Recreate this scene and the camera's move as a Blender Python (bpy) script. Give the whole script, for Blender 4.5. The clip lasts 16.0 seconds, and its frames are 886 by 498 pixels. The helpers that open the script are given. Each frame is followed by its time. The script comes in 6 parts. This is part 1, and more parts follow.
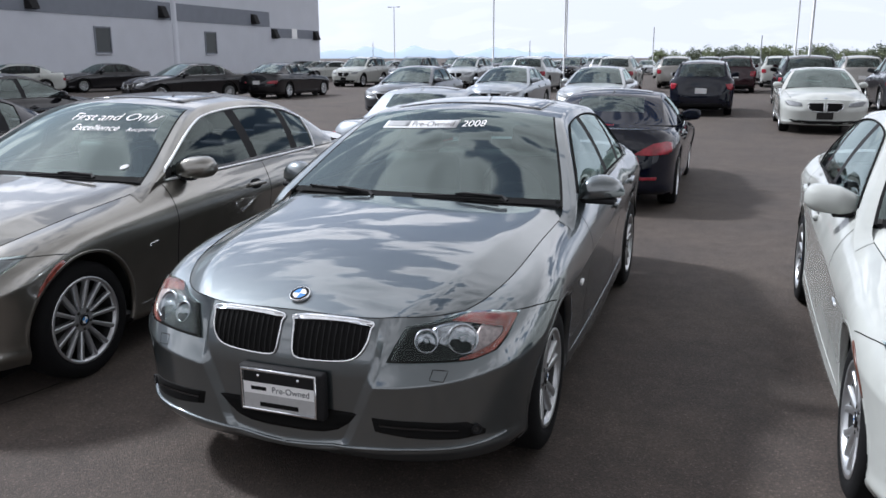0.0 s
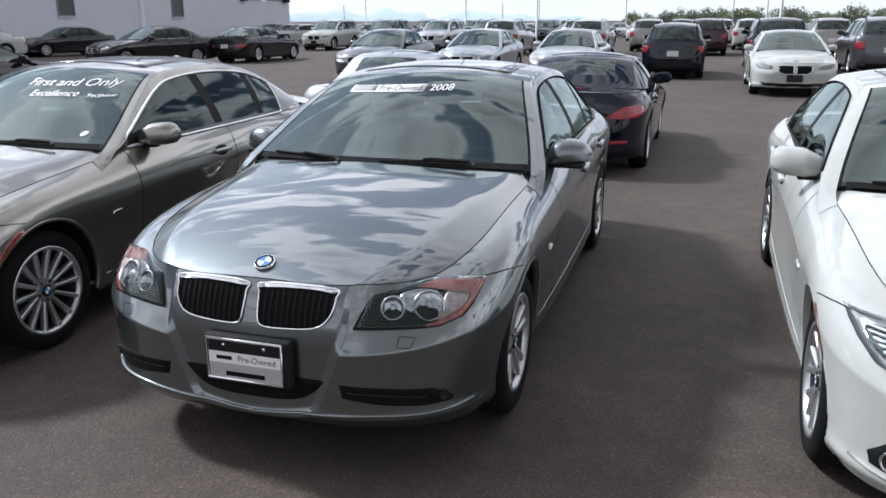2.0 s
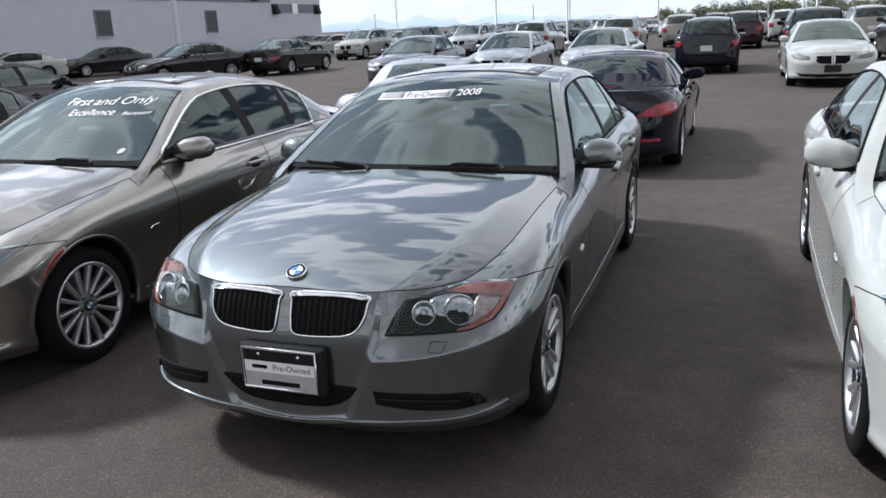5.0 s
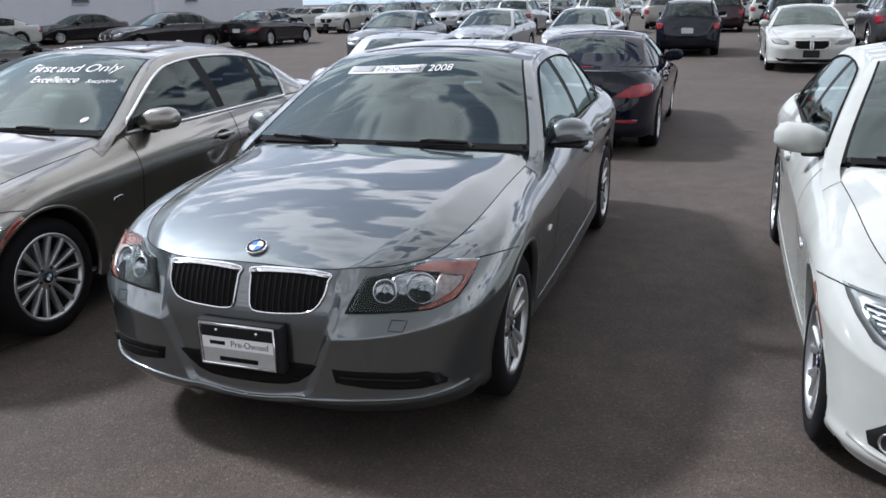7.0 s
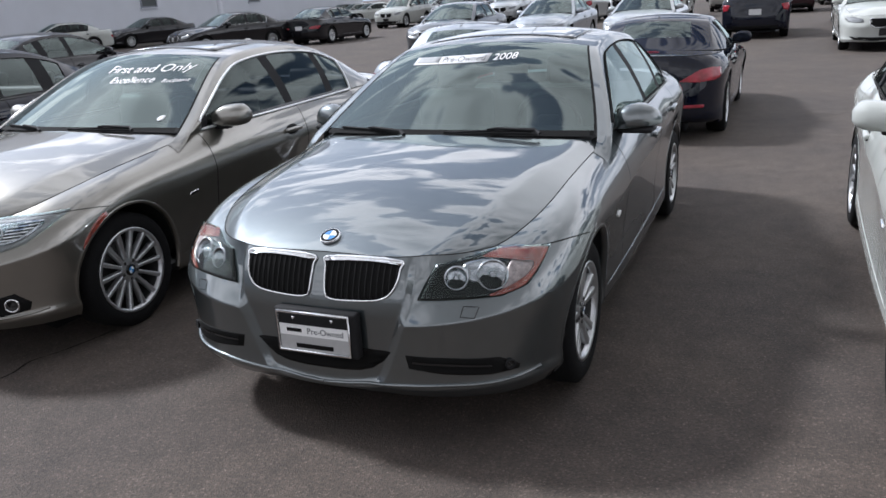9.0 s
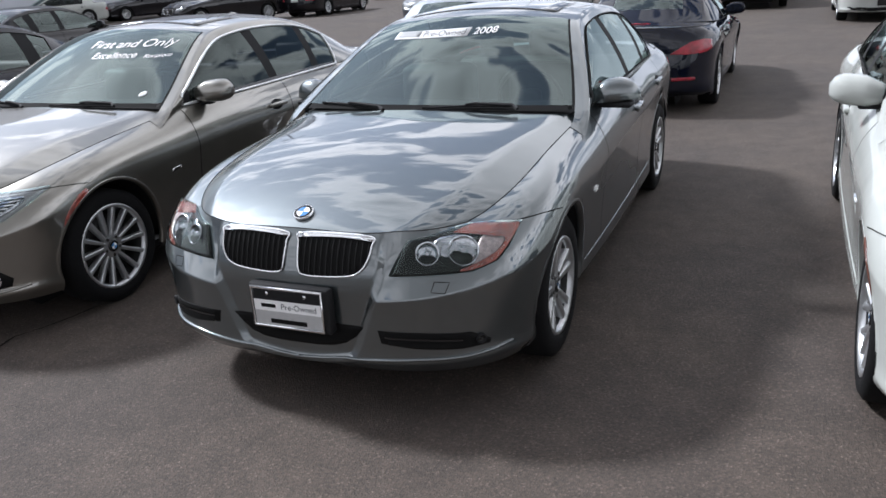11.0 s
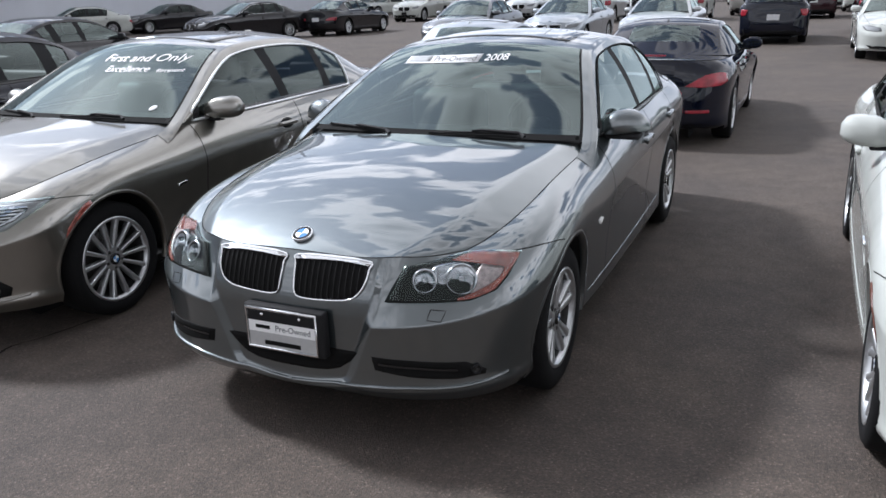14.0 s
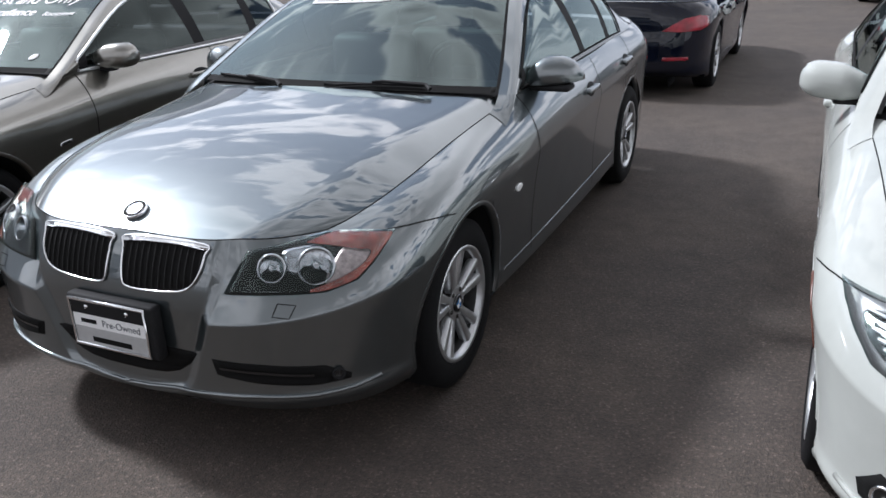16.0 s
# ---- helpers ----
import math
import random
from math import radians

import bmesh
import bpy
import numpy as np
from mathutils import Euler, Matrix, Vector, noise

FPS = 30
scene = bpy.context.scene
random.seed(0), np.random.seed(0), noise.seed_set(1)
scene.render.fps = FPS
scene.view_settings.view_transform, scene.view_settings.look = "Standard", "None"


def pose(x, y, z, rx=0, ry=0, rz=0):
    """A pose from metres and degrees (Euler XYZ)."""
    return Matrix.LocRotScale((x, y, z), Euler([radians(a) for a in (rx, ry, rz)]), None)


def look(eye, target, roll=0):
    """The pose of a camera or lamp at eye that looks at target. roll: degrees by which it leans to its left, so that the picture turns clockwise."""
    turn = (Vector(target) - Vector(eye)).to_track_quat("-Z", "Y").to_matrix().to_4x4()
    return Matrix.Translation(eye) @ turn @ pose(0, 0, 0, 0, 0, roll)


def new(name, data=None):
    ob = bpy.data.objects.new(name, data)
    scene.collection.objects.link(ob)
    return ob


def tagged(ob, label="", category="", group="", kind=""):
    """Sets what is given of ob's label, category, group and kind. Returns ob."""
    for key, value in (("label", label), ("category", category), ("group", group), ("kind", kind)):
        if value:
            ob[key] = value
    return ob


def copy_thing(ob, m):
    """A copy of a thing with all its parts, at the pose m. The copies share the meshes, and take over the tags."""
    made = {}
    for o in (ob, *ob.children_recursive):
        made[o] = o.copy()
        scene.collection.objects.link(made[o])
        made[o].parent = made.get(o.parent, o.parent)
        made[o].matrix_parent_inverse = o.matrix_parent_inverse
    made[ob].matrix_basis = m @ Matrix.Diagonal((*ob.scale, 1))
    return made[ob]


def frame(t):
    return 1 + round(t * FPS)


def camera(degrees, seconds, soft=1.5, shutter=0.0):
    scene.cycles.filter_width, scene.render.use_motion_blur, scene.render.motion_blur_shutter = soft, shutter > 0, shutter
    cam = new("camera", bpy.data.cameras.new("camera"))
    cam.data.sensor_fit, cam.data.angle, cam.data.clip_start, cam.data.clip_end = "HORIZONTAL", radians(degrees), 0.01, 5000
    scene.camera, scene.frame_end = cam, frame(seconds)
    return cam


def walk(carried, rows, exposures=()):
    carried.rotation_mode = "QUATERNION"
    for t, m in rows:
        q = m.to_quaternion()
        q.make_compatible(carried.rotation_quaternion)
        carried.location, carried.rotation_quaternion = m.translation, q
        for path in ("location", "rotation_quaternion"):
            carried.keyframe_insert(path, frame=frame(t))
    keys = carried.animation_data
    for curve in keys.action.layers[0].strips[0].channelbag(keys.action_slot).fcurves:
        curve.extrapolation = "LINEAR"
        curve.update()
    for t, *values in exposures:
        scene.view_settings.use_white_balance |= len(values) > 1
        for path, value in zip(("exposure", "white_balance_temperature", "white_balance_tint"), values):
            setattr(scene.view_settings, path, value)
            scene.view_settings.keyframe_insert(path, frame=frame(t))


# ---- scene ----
cam = camera(58.06, 16.0, soft=1.6)
# seconds, eye x y z, then the turn about x, y, z in degrees
PATH = [
    (0.0, 1.520, -2.449, 1.675, 76.54, 0.10, 19.70),
    (0.5, 1.522, -2.461, 1.665, 74.86, 0.07, 19.94),
    (1.0, 1.527, -2.446, 1.661, 73.78, -0.35, 18.98),
    (1.5, 1.531, -2.441, 1.676, 72.57, 0.70, 19.14),
    (2.0, 1.542, -2.417, 1.672, 74.04, 0.17, 17.79),
    (2.5, 1.539, -2.449, 1.679, 74.71, 1.89, 20.61),
    (3.0, 1.543, -2.444, 1.677, 75.89, 2.11, 21.27),
    (3.5, 1.544, -2.429, 1.678, 76.10, 2.48, 19.28),
    (4.0, 1.546, -2.428, 1.676, 75.72, 2.69, 19.56),
    (6.5, 1.619, -2.371, 1.669, 72.95, 1.94, 19.78),
    (7.0, 1.618, -2.358, 1.661, 72.79, 1.14, 18.77),
    (7.5, 1.601, -2.367, 1.670, 72.61, 1.48, 20.12),
    (8.0, 1.599, -2.389, 1.674, 73.52, 1.01, 19.72),
    (8.5, 1.598, -2.404, 1.661, 74.61, 2.65, 21.19),
    (9.0, 1.599, -2.399, 1.651, 72.40, 3.23, 22.77),
    (11.5, 1.727, -2.367, 1.670, 70.44, 3.36, 22.68),
    (12.0, 1.732, -2.361, 1.680, 71.51, 3.82, 20.96),
    (12.5, 1.727, -2.351, 1.674, 70.06, 3.38, 21.15),
    (13.0, 1.718, -2.360, 1.683, 72.19, 2.43, 22.91),
    (13.5, 1.725, -2.356, 1.670, 72.51, 2.30, 23.24),
    (14.0, 1.734, -2.313, 1.666, 72.11, 1.60, 24.25),
    (14.5, 1.780, -2.224, 1.648, 70.88, 2.98, 25.60),
    (15.0, 1.763, -1.996, 1.611, 70.91, 1.41, 23.46),
    (15.5, 1.802, -1.793, 1.573, 68.76, 4.08, 20.01),
    (16.0, 1.930, -1.641, 1.573, 68.57, 1.87, 24.49),
]
walk(cam, [(t, pose(*row)) for t, *row in PATH], exposures=((0.0, -0.02, 5780, 11), (2.0, 0.07, 5780, 11), (4.0, -0.01, 5780, 11), (7.5, 0.08, 5780, 11), (9.0, 0.11, 5780, 11),
     (12.5, 0.19, 5780, 11), (14.5, 0.21, 5780, 11), (16.0, 0.08, 5780, 11)))

# ---- world, sun, exposure ----
SUN_WAY = Vector((-1.08, 0.19, 1.0)).normalized()      # towards the sun
world = bpy.data.worlds.new("sky")
scene.world = world
world.use_nodes = True
wn, wl = world.node_tree.nodes, world.node_tree.links
wn.clear()
w_out = wn.new("ShaderNodeOutputWorld")
w_bg = wn.new("ShaderNodeBackground")
w_sky = wn.new("ShaderNodeTexSky")
w_sky.sky_type = "NISHITA"
w_sky.sun_disc = False
w_sky.sun_elevation = math.asin(SUN_WAY.z)
w_sky.sun_rotation = math.atan2(SUN_WAY.x, SUN_WAY.y)
w_sky.air_density, w_sky.dust_density, w_sky.ozone_density = 1.0, 1.2, 1.2
w_geo = wn.new("ShaderNodeTexCoord")
w_sep = wn.new("ShaderNodeSeparateXYZ")
wl.new(w_geo.outputs["Generated"], w_sep.inputs[0])


def w_math(op, a, b=None, c=None):
    n = wn.new("ShaderNodeMath")
    n.operation = op
    for i, v in enumerate((a, b, c)):
        if v is None:
            continue
        if isinstance(v, (int, float)):
            n.inputs[i].default_value = v
        else:
            wl.new(v, n.inputs[i])
    return n.outputs[0]


# a broken deck of cumulus on a flat layer, seen in perspective
w_up = w_math("MAXIMUM", w_math("ADD", w_sep.outputs[2], 0.40), 0.06)
w_cx, w_cy = w_math("DIVIDE", w_sep.outputs[0], w_up), w_math("MULTIPLY", w_math("DIVIDE", w_sep.outputs[1], w_up), 1.9)
w_comb = wn.new("ShaderNodeCombineXYZ")
wl.new(w_cx, w_comb.inputs[0])
wl.new(w_cy, w_comb.inputs[1])
w_noise = wn.new("ShaderNodeTexNoise")
w_noise.inputs["Scale"].default_value = 4.0
w_noise.inputs["Detail"].default_value = 5.0
w_noise.inputs["Roughness"].default_value = 0.52
w_noise.inputs["Distortion"].default_value = 0.35
wl.new(w_comb.outputs[0], w_noise.inputs["Vector"])
w_cover = wn.new("ShaderNodeMapRange")
w_cover.interpolation_type = "SMOOTHSTEP"
w_cover.inputs["From Min"].default_value = 0.49
w_cover.inputs["From Max"].default_value = 0.59
# the deck closes overhead
w_over = wn.new("ShaderNodeMapRange")
w_over.interpolation_type = "SMOOTHSTEP"
w_over.inputs["From Min"].default_value = 0.62
w_over.inputs["From Max"].default_value = 0.92
w_over.inputs["To Max"].default_value = 0.105
wl.new(w_sep.outputs[2], w_over.inputs["Value"])
# and over the showroom side
w_south = wn.new("ShaderNodeMapRange")
w_south.interpolation_type = "SMOOTHSTEP"
w_south.inputs["From Min"].default_value = 0.10
w_south.inputs["From Max"].default_value = -0.30
w_south.inputs["To Max"].default_value = 0.19
wl.new(w_sep.outputs[1], w_south.inputs["Value"])
w_east = wn.new("ShaderNodeMapRange")
w_east.interpolation_type = "SMOOTHSTEP"
w_east.inputs["From Min"].default_value = 0.15
w_east.inputs["From Max"].default_value = 0.60
wl.new(w_sep.outputs[0], w_east.inputs["Value"])
w_high_east = w_math("MULTIPLY", w_math("MULTIPLY", w_east.outputs["Result"], w_sep.outputs[2]), 0.30)
# softer, broader masses where the deck is closed
w_soft = wn.new("ShaderNodeTexNoise")
w_soft.inputs["Scale"].default_value = 5.5
w_soft.inputs["Detail"].default_value = 4.0
w_soft.inputs["Roughness"].default_value = 0.45
wl.new(w_comb.outputs[0], w_soft.inputs["Vector"])
w_closed = w_math("MULTIPLY", w_over.outputs["Result"], 8.0)
w_side, w_rise = wn.new("ShaderNodeMapRange"), wn.new("ShaderNodeMapRange")
for w_step, w_axis, w_from, w_to in ((w_side, 0, -0.28, 0.02), (w_rise, 2, 0.42, 0.62)):
    w_step.interpolation_type = "SMOOTHSTEP"
    w_step.inputs["From Min"].default_value, w_step.inputs["From Max"].default_value = w_from, w_to
    wl.new(w_sep.outputs[w_axis], w_step.inputs["Value"])
w_plain = w_math("MULTIPLY", w_math("MULTIPLY", w_side.outputs["Result"], w_rise.outputs["Result"]), w_math("SUBTRACT", 0.85, w_math("MULTIPLY", w_closed, 0.75)))
w_mass = w_math("ADD", w_math("MULTIPLY", w_math("SUBTRACT", w_soft.outputs["Fac"], 0.5), 2.7), 0.47)
w_open = w_math("ADD", w_noise.outputs["Fac"], w_math("MULTIPLY", w_closed, w_math("SUBTRACT", w_mass, w_noise.outputs["Fac"])))
w_body = w_math("ADD", w_open, w_math("MULTIPLY", w_plain, w_math("SUBTRACT", 0.76, w_open)))
w_deck = w_math("ADD", w_body, w_math("MAXIMUM", w_math("MAXIMUM", w_over.outputs["Result"], w_high_east), w_south.outputs["Result"]))
wl.new(w_deck, w_cover.inputs["Value"])
w_thick = wn.new("ShaderNodeMapRange")
w_thick.inputs["From Min"].default_value = 0.52
w_thick.inputs["From Max"].default_value = 0.98
w_thick.inputs["To Min"].default_value = 1.0
w_thick.inputs["To Max"].default_value = 0.24
wl.new(w_math("ADD", w_deck, w_math("MULTIPLY", w_south.outputs["Result"], 1.1)), w_thick.inputs["Value"])
w_cloud = wn.new("ShaderNodeMix")
w_cloud.data_type = "RGBA"
w_cloud.inputs["A"].default_value = (0, 0, 0, 1)
w_cloud.inputs["B"].default_value = (37.0, 35.0, 33.2, 1)
w_low = wn.new("ShaderNodeMapRange")
w_low.inputs["From Min"].default_value = 0.42
w_low.inputs["From Max"].default_value = 0.85
w_low.inputs["To Min"].default_value = 1.55
w_low.inputs["To Max"].default_value = 0.95
wl.new(w_sep.outputs[2], w_low.inputs["Value"])
w_cloud.clamp_factor = False
wl.new(w_math("MULTIPLY", w_thick.outputs["Result"], w_low.outputs["Result"]), w_cloud.inputs["Factor"])
w_mix = wn.new("ShaderNodeMix")
w_mix.data_type = "RGBA"
wl.new(w_cover.outputs["Result"], w_mix.inputs["Factor"])
w_dim = wn.new("ShaderNodeVectorMath")
w_dim.operation = "SCALE"
w_dim.inputs["Scale"].default_value = 1.9
wl.new(w_sky.outputs[0], w_dim.inputs[0])
wl.new(w_dim.outputs[0], w_mix.inputs["A"])
wl.new(w_cloud.outputs["Result"], w_mix.inputs["B"])
# bright haze towards the horizon
w_haze = wn.new("ShaderNodeMix")
w_haze.data_type = "RGBA"
w_clear = w_math("SUBTRACT", 1.0, w_math("MAXIMUM", w_math("MULTIPLY", w_east.outputs["Result"], 0.75), w_math("MULTIPLY", w_south.outputs["Result"], 3.2)))
w_hf = w_math("POWER", w_math("SUBTRACT", 1.0, w_math("MINIMUM", w_math("MAXIMUM", w_sep.outputs[2], 0.0), 1.0)), 3.6)
w_low_haze = w_math("MULTIPLY", w_math("SUBTRACT", 1.0, w_math("DIVIDE", w_math("MAXIMUM", w_sep.outputs[2], 0.0), 0.36)), 1.25)
w_hf = w_math("MULTIPLY", w_math("MINIMUM", w_math("MAXIMUM", w_hf, w_low_haze), 1.0), w_clear)
wl.new(w_math("MULTIPLY", w_hf, 0.97), w_haze.inputs["Factor"])
wl.new(w_mix.outputs["Result"], w_haze.inputs["A"])
w_haze.inputs["B"].default_value = (24.4, 24.5, 25.3, 1)
# thin bright veil round the sun
w_dot = wn.new("ShaderNodeVectorMath")
w_dot.operation = "DOT_PRODUCT"
w_dot.inputs[1].default_value = SUN_WAY
wl.new(w_geo.outputs["Generated"], w_dot.inputs[0])
w_veil = w_math("MULTIPLY", w_math("POWER", w_math("MAXIMUM", w_dot.outputs["Value"], 0.0), 3.6), 20.0)
w_sum = wn.new("ShaderNodeVectorMath")
w_sum.operation = "ADD"
wl.new(w_haze.outputs["Result"], w_sum.inputs[0])
wl.new(w_veil, w_sum.inputs[1])
wl.new(w_sum.outputs[0], w_bg.inputs["Color"])
w_bg.inputs["Strength"].default_value = 0.0395
wl.new(w_bg.outputs[0], w_out.inputs["Surface"])

sun_data = bpy.data.lights.new("sun", "SUN")
sun_data.energy, sun_data.angle, sun_data.color = 4.2, radians(6.5), (1.0, 0.96, 0.91)
sun = new("sun", sun_data)
sun.matrix_world = look(SUN_WAY * 60, (0, 0, 0))

# ---- materials ----


def mat(name):
    m = bpy.data.materials.new(name)
    m.use_nodes = True
    n, l = m.node_tree.nodes, m.node_tree.links
    return m, n, l, n["Principled BSDF"]


def tex_noise(n, l, scale, detail=4.0, rough=0.55, coord="Object"):
    tc = n.new("ShaderNodeTexCoord")
    t = n.new("ShaderNodeTexNoise")
    t.inputs["Scale"].default_value, t.inputs["Detail"].default_value, t.inputs["Roughness"].default_value = scale, detail, rough
    l.new(tc.outputs[coord], t.inputs["Vector"])
    return t.outputs["Fac"]


def ramp(n, l, value, stops):
    r = n.new("ShaderNodeValToRGB")
    els = r.color_ramp.elements
    for i, (p, c) in enumerate(stops):
        e = els[i] if i < 2 else els.new(p)
        e.position, e.color = p, (*c, 1)
    l.new(value, r.inputs["Fac"])
    return r.outputs["Color"]


def bump(n, l, bsdf, value, strength, distance):
    b = n.new("ShaderNodeBump")
    b.inputs["Strength"].default_value, b.inputs["Distance"].default_value = strength, distance
    l.new(value, b.inputs["Height"])
    l.new(b.outputs[0], bsdf.inputs["Normal"])


def shade(c, k):
    return tuple(min(1, v * k) for v in c)


def paint(name, colour, metallic=0.0, rough=0.35, coat=1.0, ior=1.5):
    """Clear-coated car paint with a light film of dust."""
    m, n, l, b = mat("paint_" + name)
    l.new(ramp(n, l, tex_noise(n, l, 5.0, 5), [(0.3, shade(colour, 0.93)), (0.7, shade(colour, 1.06))]), b.inputs["Base Color"])
    b.inputs["Metallic"].default_value, b.inputs["Roughness"].default_value = metallic, rough
    b.inputs["Coat Weight"].default_value, b.inputs["Coat Roughness"].default_value = coat, 0.02
    b.inputs["Coat IOR"].default_value = ior
    b.inputs["Specular IOR Level"].default_value = 0.5 if metallic > 0.3 else 0.0
    r = n.new("ShaderNodeMapRange")
    r.inputs["To Min"].default_value, r.inputs["To Max"].default_value = 0.006, 0.03
    l.new(tex_noise(n, l, 14.0, 6), r.inputs["Value"])
    l.new(r.outputs["Result"], b.inputs["Coat Roughness"])
    return m


def plain(name, colour, rough=0.5, metallic=0.0, grain=40.0, vary=0.08, bumpy=0.0, coat=0.0):
    m, n, l, b = mat(name)
    f = tex_noise(n, l, grain, 6)
    l.new(ramp(n, l, f, [(0.3, shade(colour, 1 - vary)), (0.7, shade(colour, 1 + vary))]), b.inputs["Base Color"])
    b.inputs["Roughness"].default_value, b.inputs["Metallic"].default_value = rough, metallic
    b.inputs["Coat Weight"].default_value = coat
    b.inputs["Specular IOR Level"].default_value = 0.2 if rough > 0.7 else 0.5
    if bumpy:
        bump(n, l, b, f, 0.5, bumpy)
    return m


def glass_mat(name, tint, ior=1.5, rough=0.01):
    m = bpy.data.materials.new(name)
    m.use_nodes = True
    n, l = m.node_tree.nodes, m.node_tree.links
    n.clear()
    out, mixn = n.new("ShaderNodeOutputMaterial"), n.new("ShaderNodeMixShader")
    tr, gl, fr = n.new("ShaderNodeBsdfTransparent"), n.new("ShaderNodeBsdfGlossy"), n.new("ShaderNodeFresnel")
    tr.inputs["Color"].default_value = (*tint, 1)
    gl.inputs["Color"].default_value = (0.87, 1.0, 0.97, 1)
    gl.inputs["Roughness"].default_value = rough
    fr.inputs["IOR"].default_value = ior
    l.new(fr.outputs[0], mixn.inputs[0])
    l.new(tr.outputs[0], mixn.inputs[1])
    l.new(gl.outputs[0], mixn.inputs[2])
    l.new(mixn.outputs[0], out.inputs["Surface"])
    return m


P_BLUE = paint("grey_blue", (0.080, 0.098, 0.104), 0.88, 0.35, ior=2.2)
P_TAN = paint("bronze_beige", (0.222, 0.212, 0.184), 0.88, 0.32, ior=2.0)
P_WHITE = paint("pearl_white", (0.435, 0.45, 0.425), 0.0, 0.4)
P_BLACK = paint("black", (0.006, 0.006, 0.008), 0.0, 0.3, 1.0, 1.52)
P_NAVY = paint("blue_black", (0.005, 0.007, 0.016), 0.0, 0.3, 1.0, 1.52)
P_SILVER = paint("silver", (0.42, 0.44, 0.45), 0.7, 0.36)
P_ICE = paint("pale_blue_silver", (0.34, 0.37, 0.40), 0.75, 0.40)
P_GREY = paint("dark_grey", (0.075, 0.08, 0.088), 0.6, 0.36)
P_TAUPE = paint("taupe", (0.30, 0.29, 0.27), 0.5, 0.4)
P_MAROON = paint("dark_maroon", (0.030, 0.012, 0.016), 0.3, 0.35)
M_BLACK = plain("black_plastic", (0.014, 0.014, 0.015), 0.72, grain=120, vary=0.15)
M_GLOSS = plain("gloss_black_trim", (0.010, 0.010, 0.011), 0.2, coat=0.3)
M_GAP = plain("shut_line_dark", (0.006, 0.006, 0.006), 0.9)
M_RUBBER = plain("tyre_rubber", (0.006, 0.006, 0.0065), 0.9, grain=90, vary=0.2, bumpy=0.002)
M_CHROME = plain("chrome", (0.85, 0.86, 0.87), 0.07, 1.0, vary=0.02)
M_TRIM = plain("satin_bright_trim", (0.82, 0.83, 0.84), 0.30, 0.7, vary=0.03)
M_SILVER_LAMP = plain("silver_lamp_inside", (0.22, 0.225, 0.23), 0.35, 0.5, grain=70, vary=0.15)
M_ALLOY = plain("silver_alloy", (0.56, 0.57, 0.58), 0.33, 0.85, vary=0.05)
M_SLAT = plain("grille_slat_black", (0.004, 0.004, 0.004), 0.78)
M_BARREL = plain("rim_inside", (0.04, 0.04, 0.04), 0.5, 0.5, vary=0.2)
M_STEEL = plain("brake_steel", (0.05, 0.048, 0.046), 0.55, 0.7, vary=0.2)
M_CABIN = plain("cabin_plastic", (0.045, 0.044, 0.043), 0.75, vary=0.1)
M_SEAT = plain("seat_leather", (0.085, 0.082, 0.075), 0.55, grain=60, vary=0.12, bumpy=0.002)
M_FAR_LAMP = plain("far_lamp_grey", (0.20, 0.21, 0.22), 0.5, 0.2, vary=0.3)
M_RED = plain("tail_lamp_red", (0.30, 0.010, 0.024), 0.25, coat=0.5, grain=9, vary=0.4)
M_AMBER = plain("amber_lens", (0.22, 0.045, 0.030), 0.15, coat=1.0, grain=45.0, vary=0.5)
M_MARKER = plain("brown_marker", (0.10, 0.03, 0.015), 0.3)
M_LAMP = plain("lamp_reflector", (0.46, 0.48, 0.50), 0.16, 1.0, grain=55, vary=0.25, bumpy=0.004)
M_LAMP_CLEAR = plain("clear_side_reflector", (0.50, 0.43, 0.42), 0.38, 0.35, grain=60, vary=0.35, bumpy=0.004)
M_WHITE = plain("white_print", (0.86, 0.86, 0.86), 0.5, vary=0.02)
M_PLATE = plain("plate_silver", (0.42, 0.42, 0.42), 0.6, vary=0.05)
M_SKYBLUE = plain("badge_blue", (0.05, 0.22, 0.55), 0.2, coat=1.0)
M_PAPER = plain("sticker_paper", (0.66, 0.67, 0.68), 0.6, vary=0.05)
M_GREY_PRINT = plain("mid_grey_print", (0.36, 0.37, 0.38), 0.6, vary=0.05)
M_BAND_TXT = plain("grey_print", (0.10, 0.11, 0.12), 0.5, vary=0.05)
G_SCREEN = glass_mat("windscreen_glass", (0.17, 0.25, 0.235), 1.95, 0.03)
G_SIDE = glass_mat("side_glass", (0.40, 0.45, 0.45), 1.9, 0.03)
G_DARK = glass_mat("dark_side_glass", (0.10, 0.115, 0.125), 1.46, 0.04)
G_ROOF = plain("sunroof_glass", (0.02, 0.022, 0.024), 0.06, coat=1.0, vary=0.02)
G_LENS = glass_mat("lamp_lens", (0.92, 0.93, 0.94), 1.5)


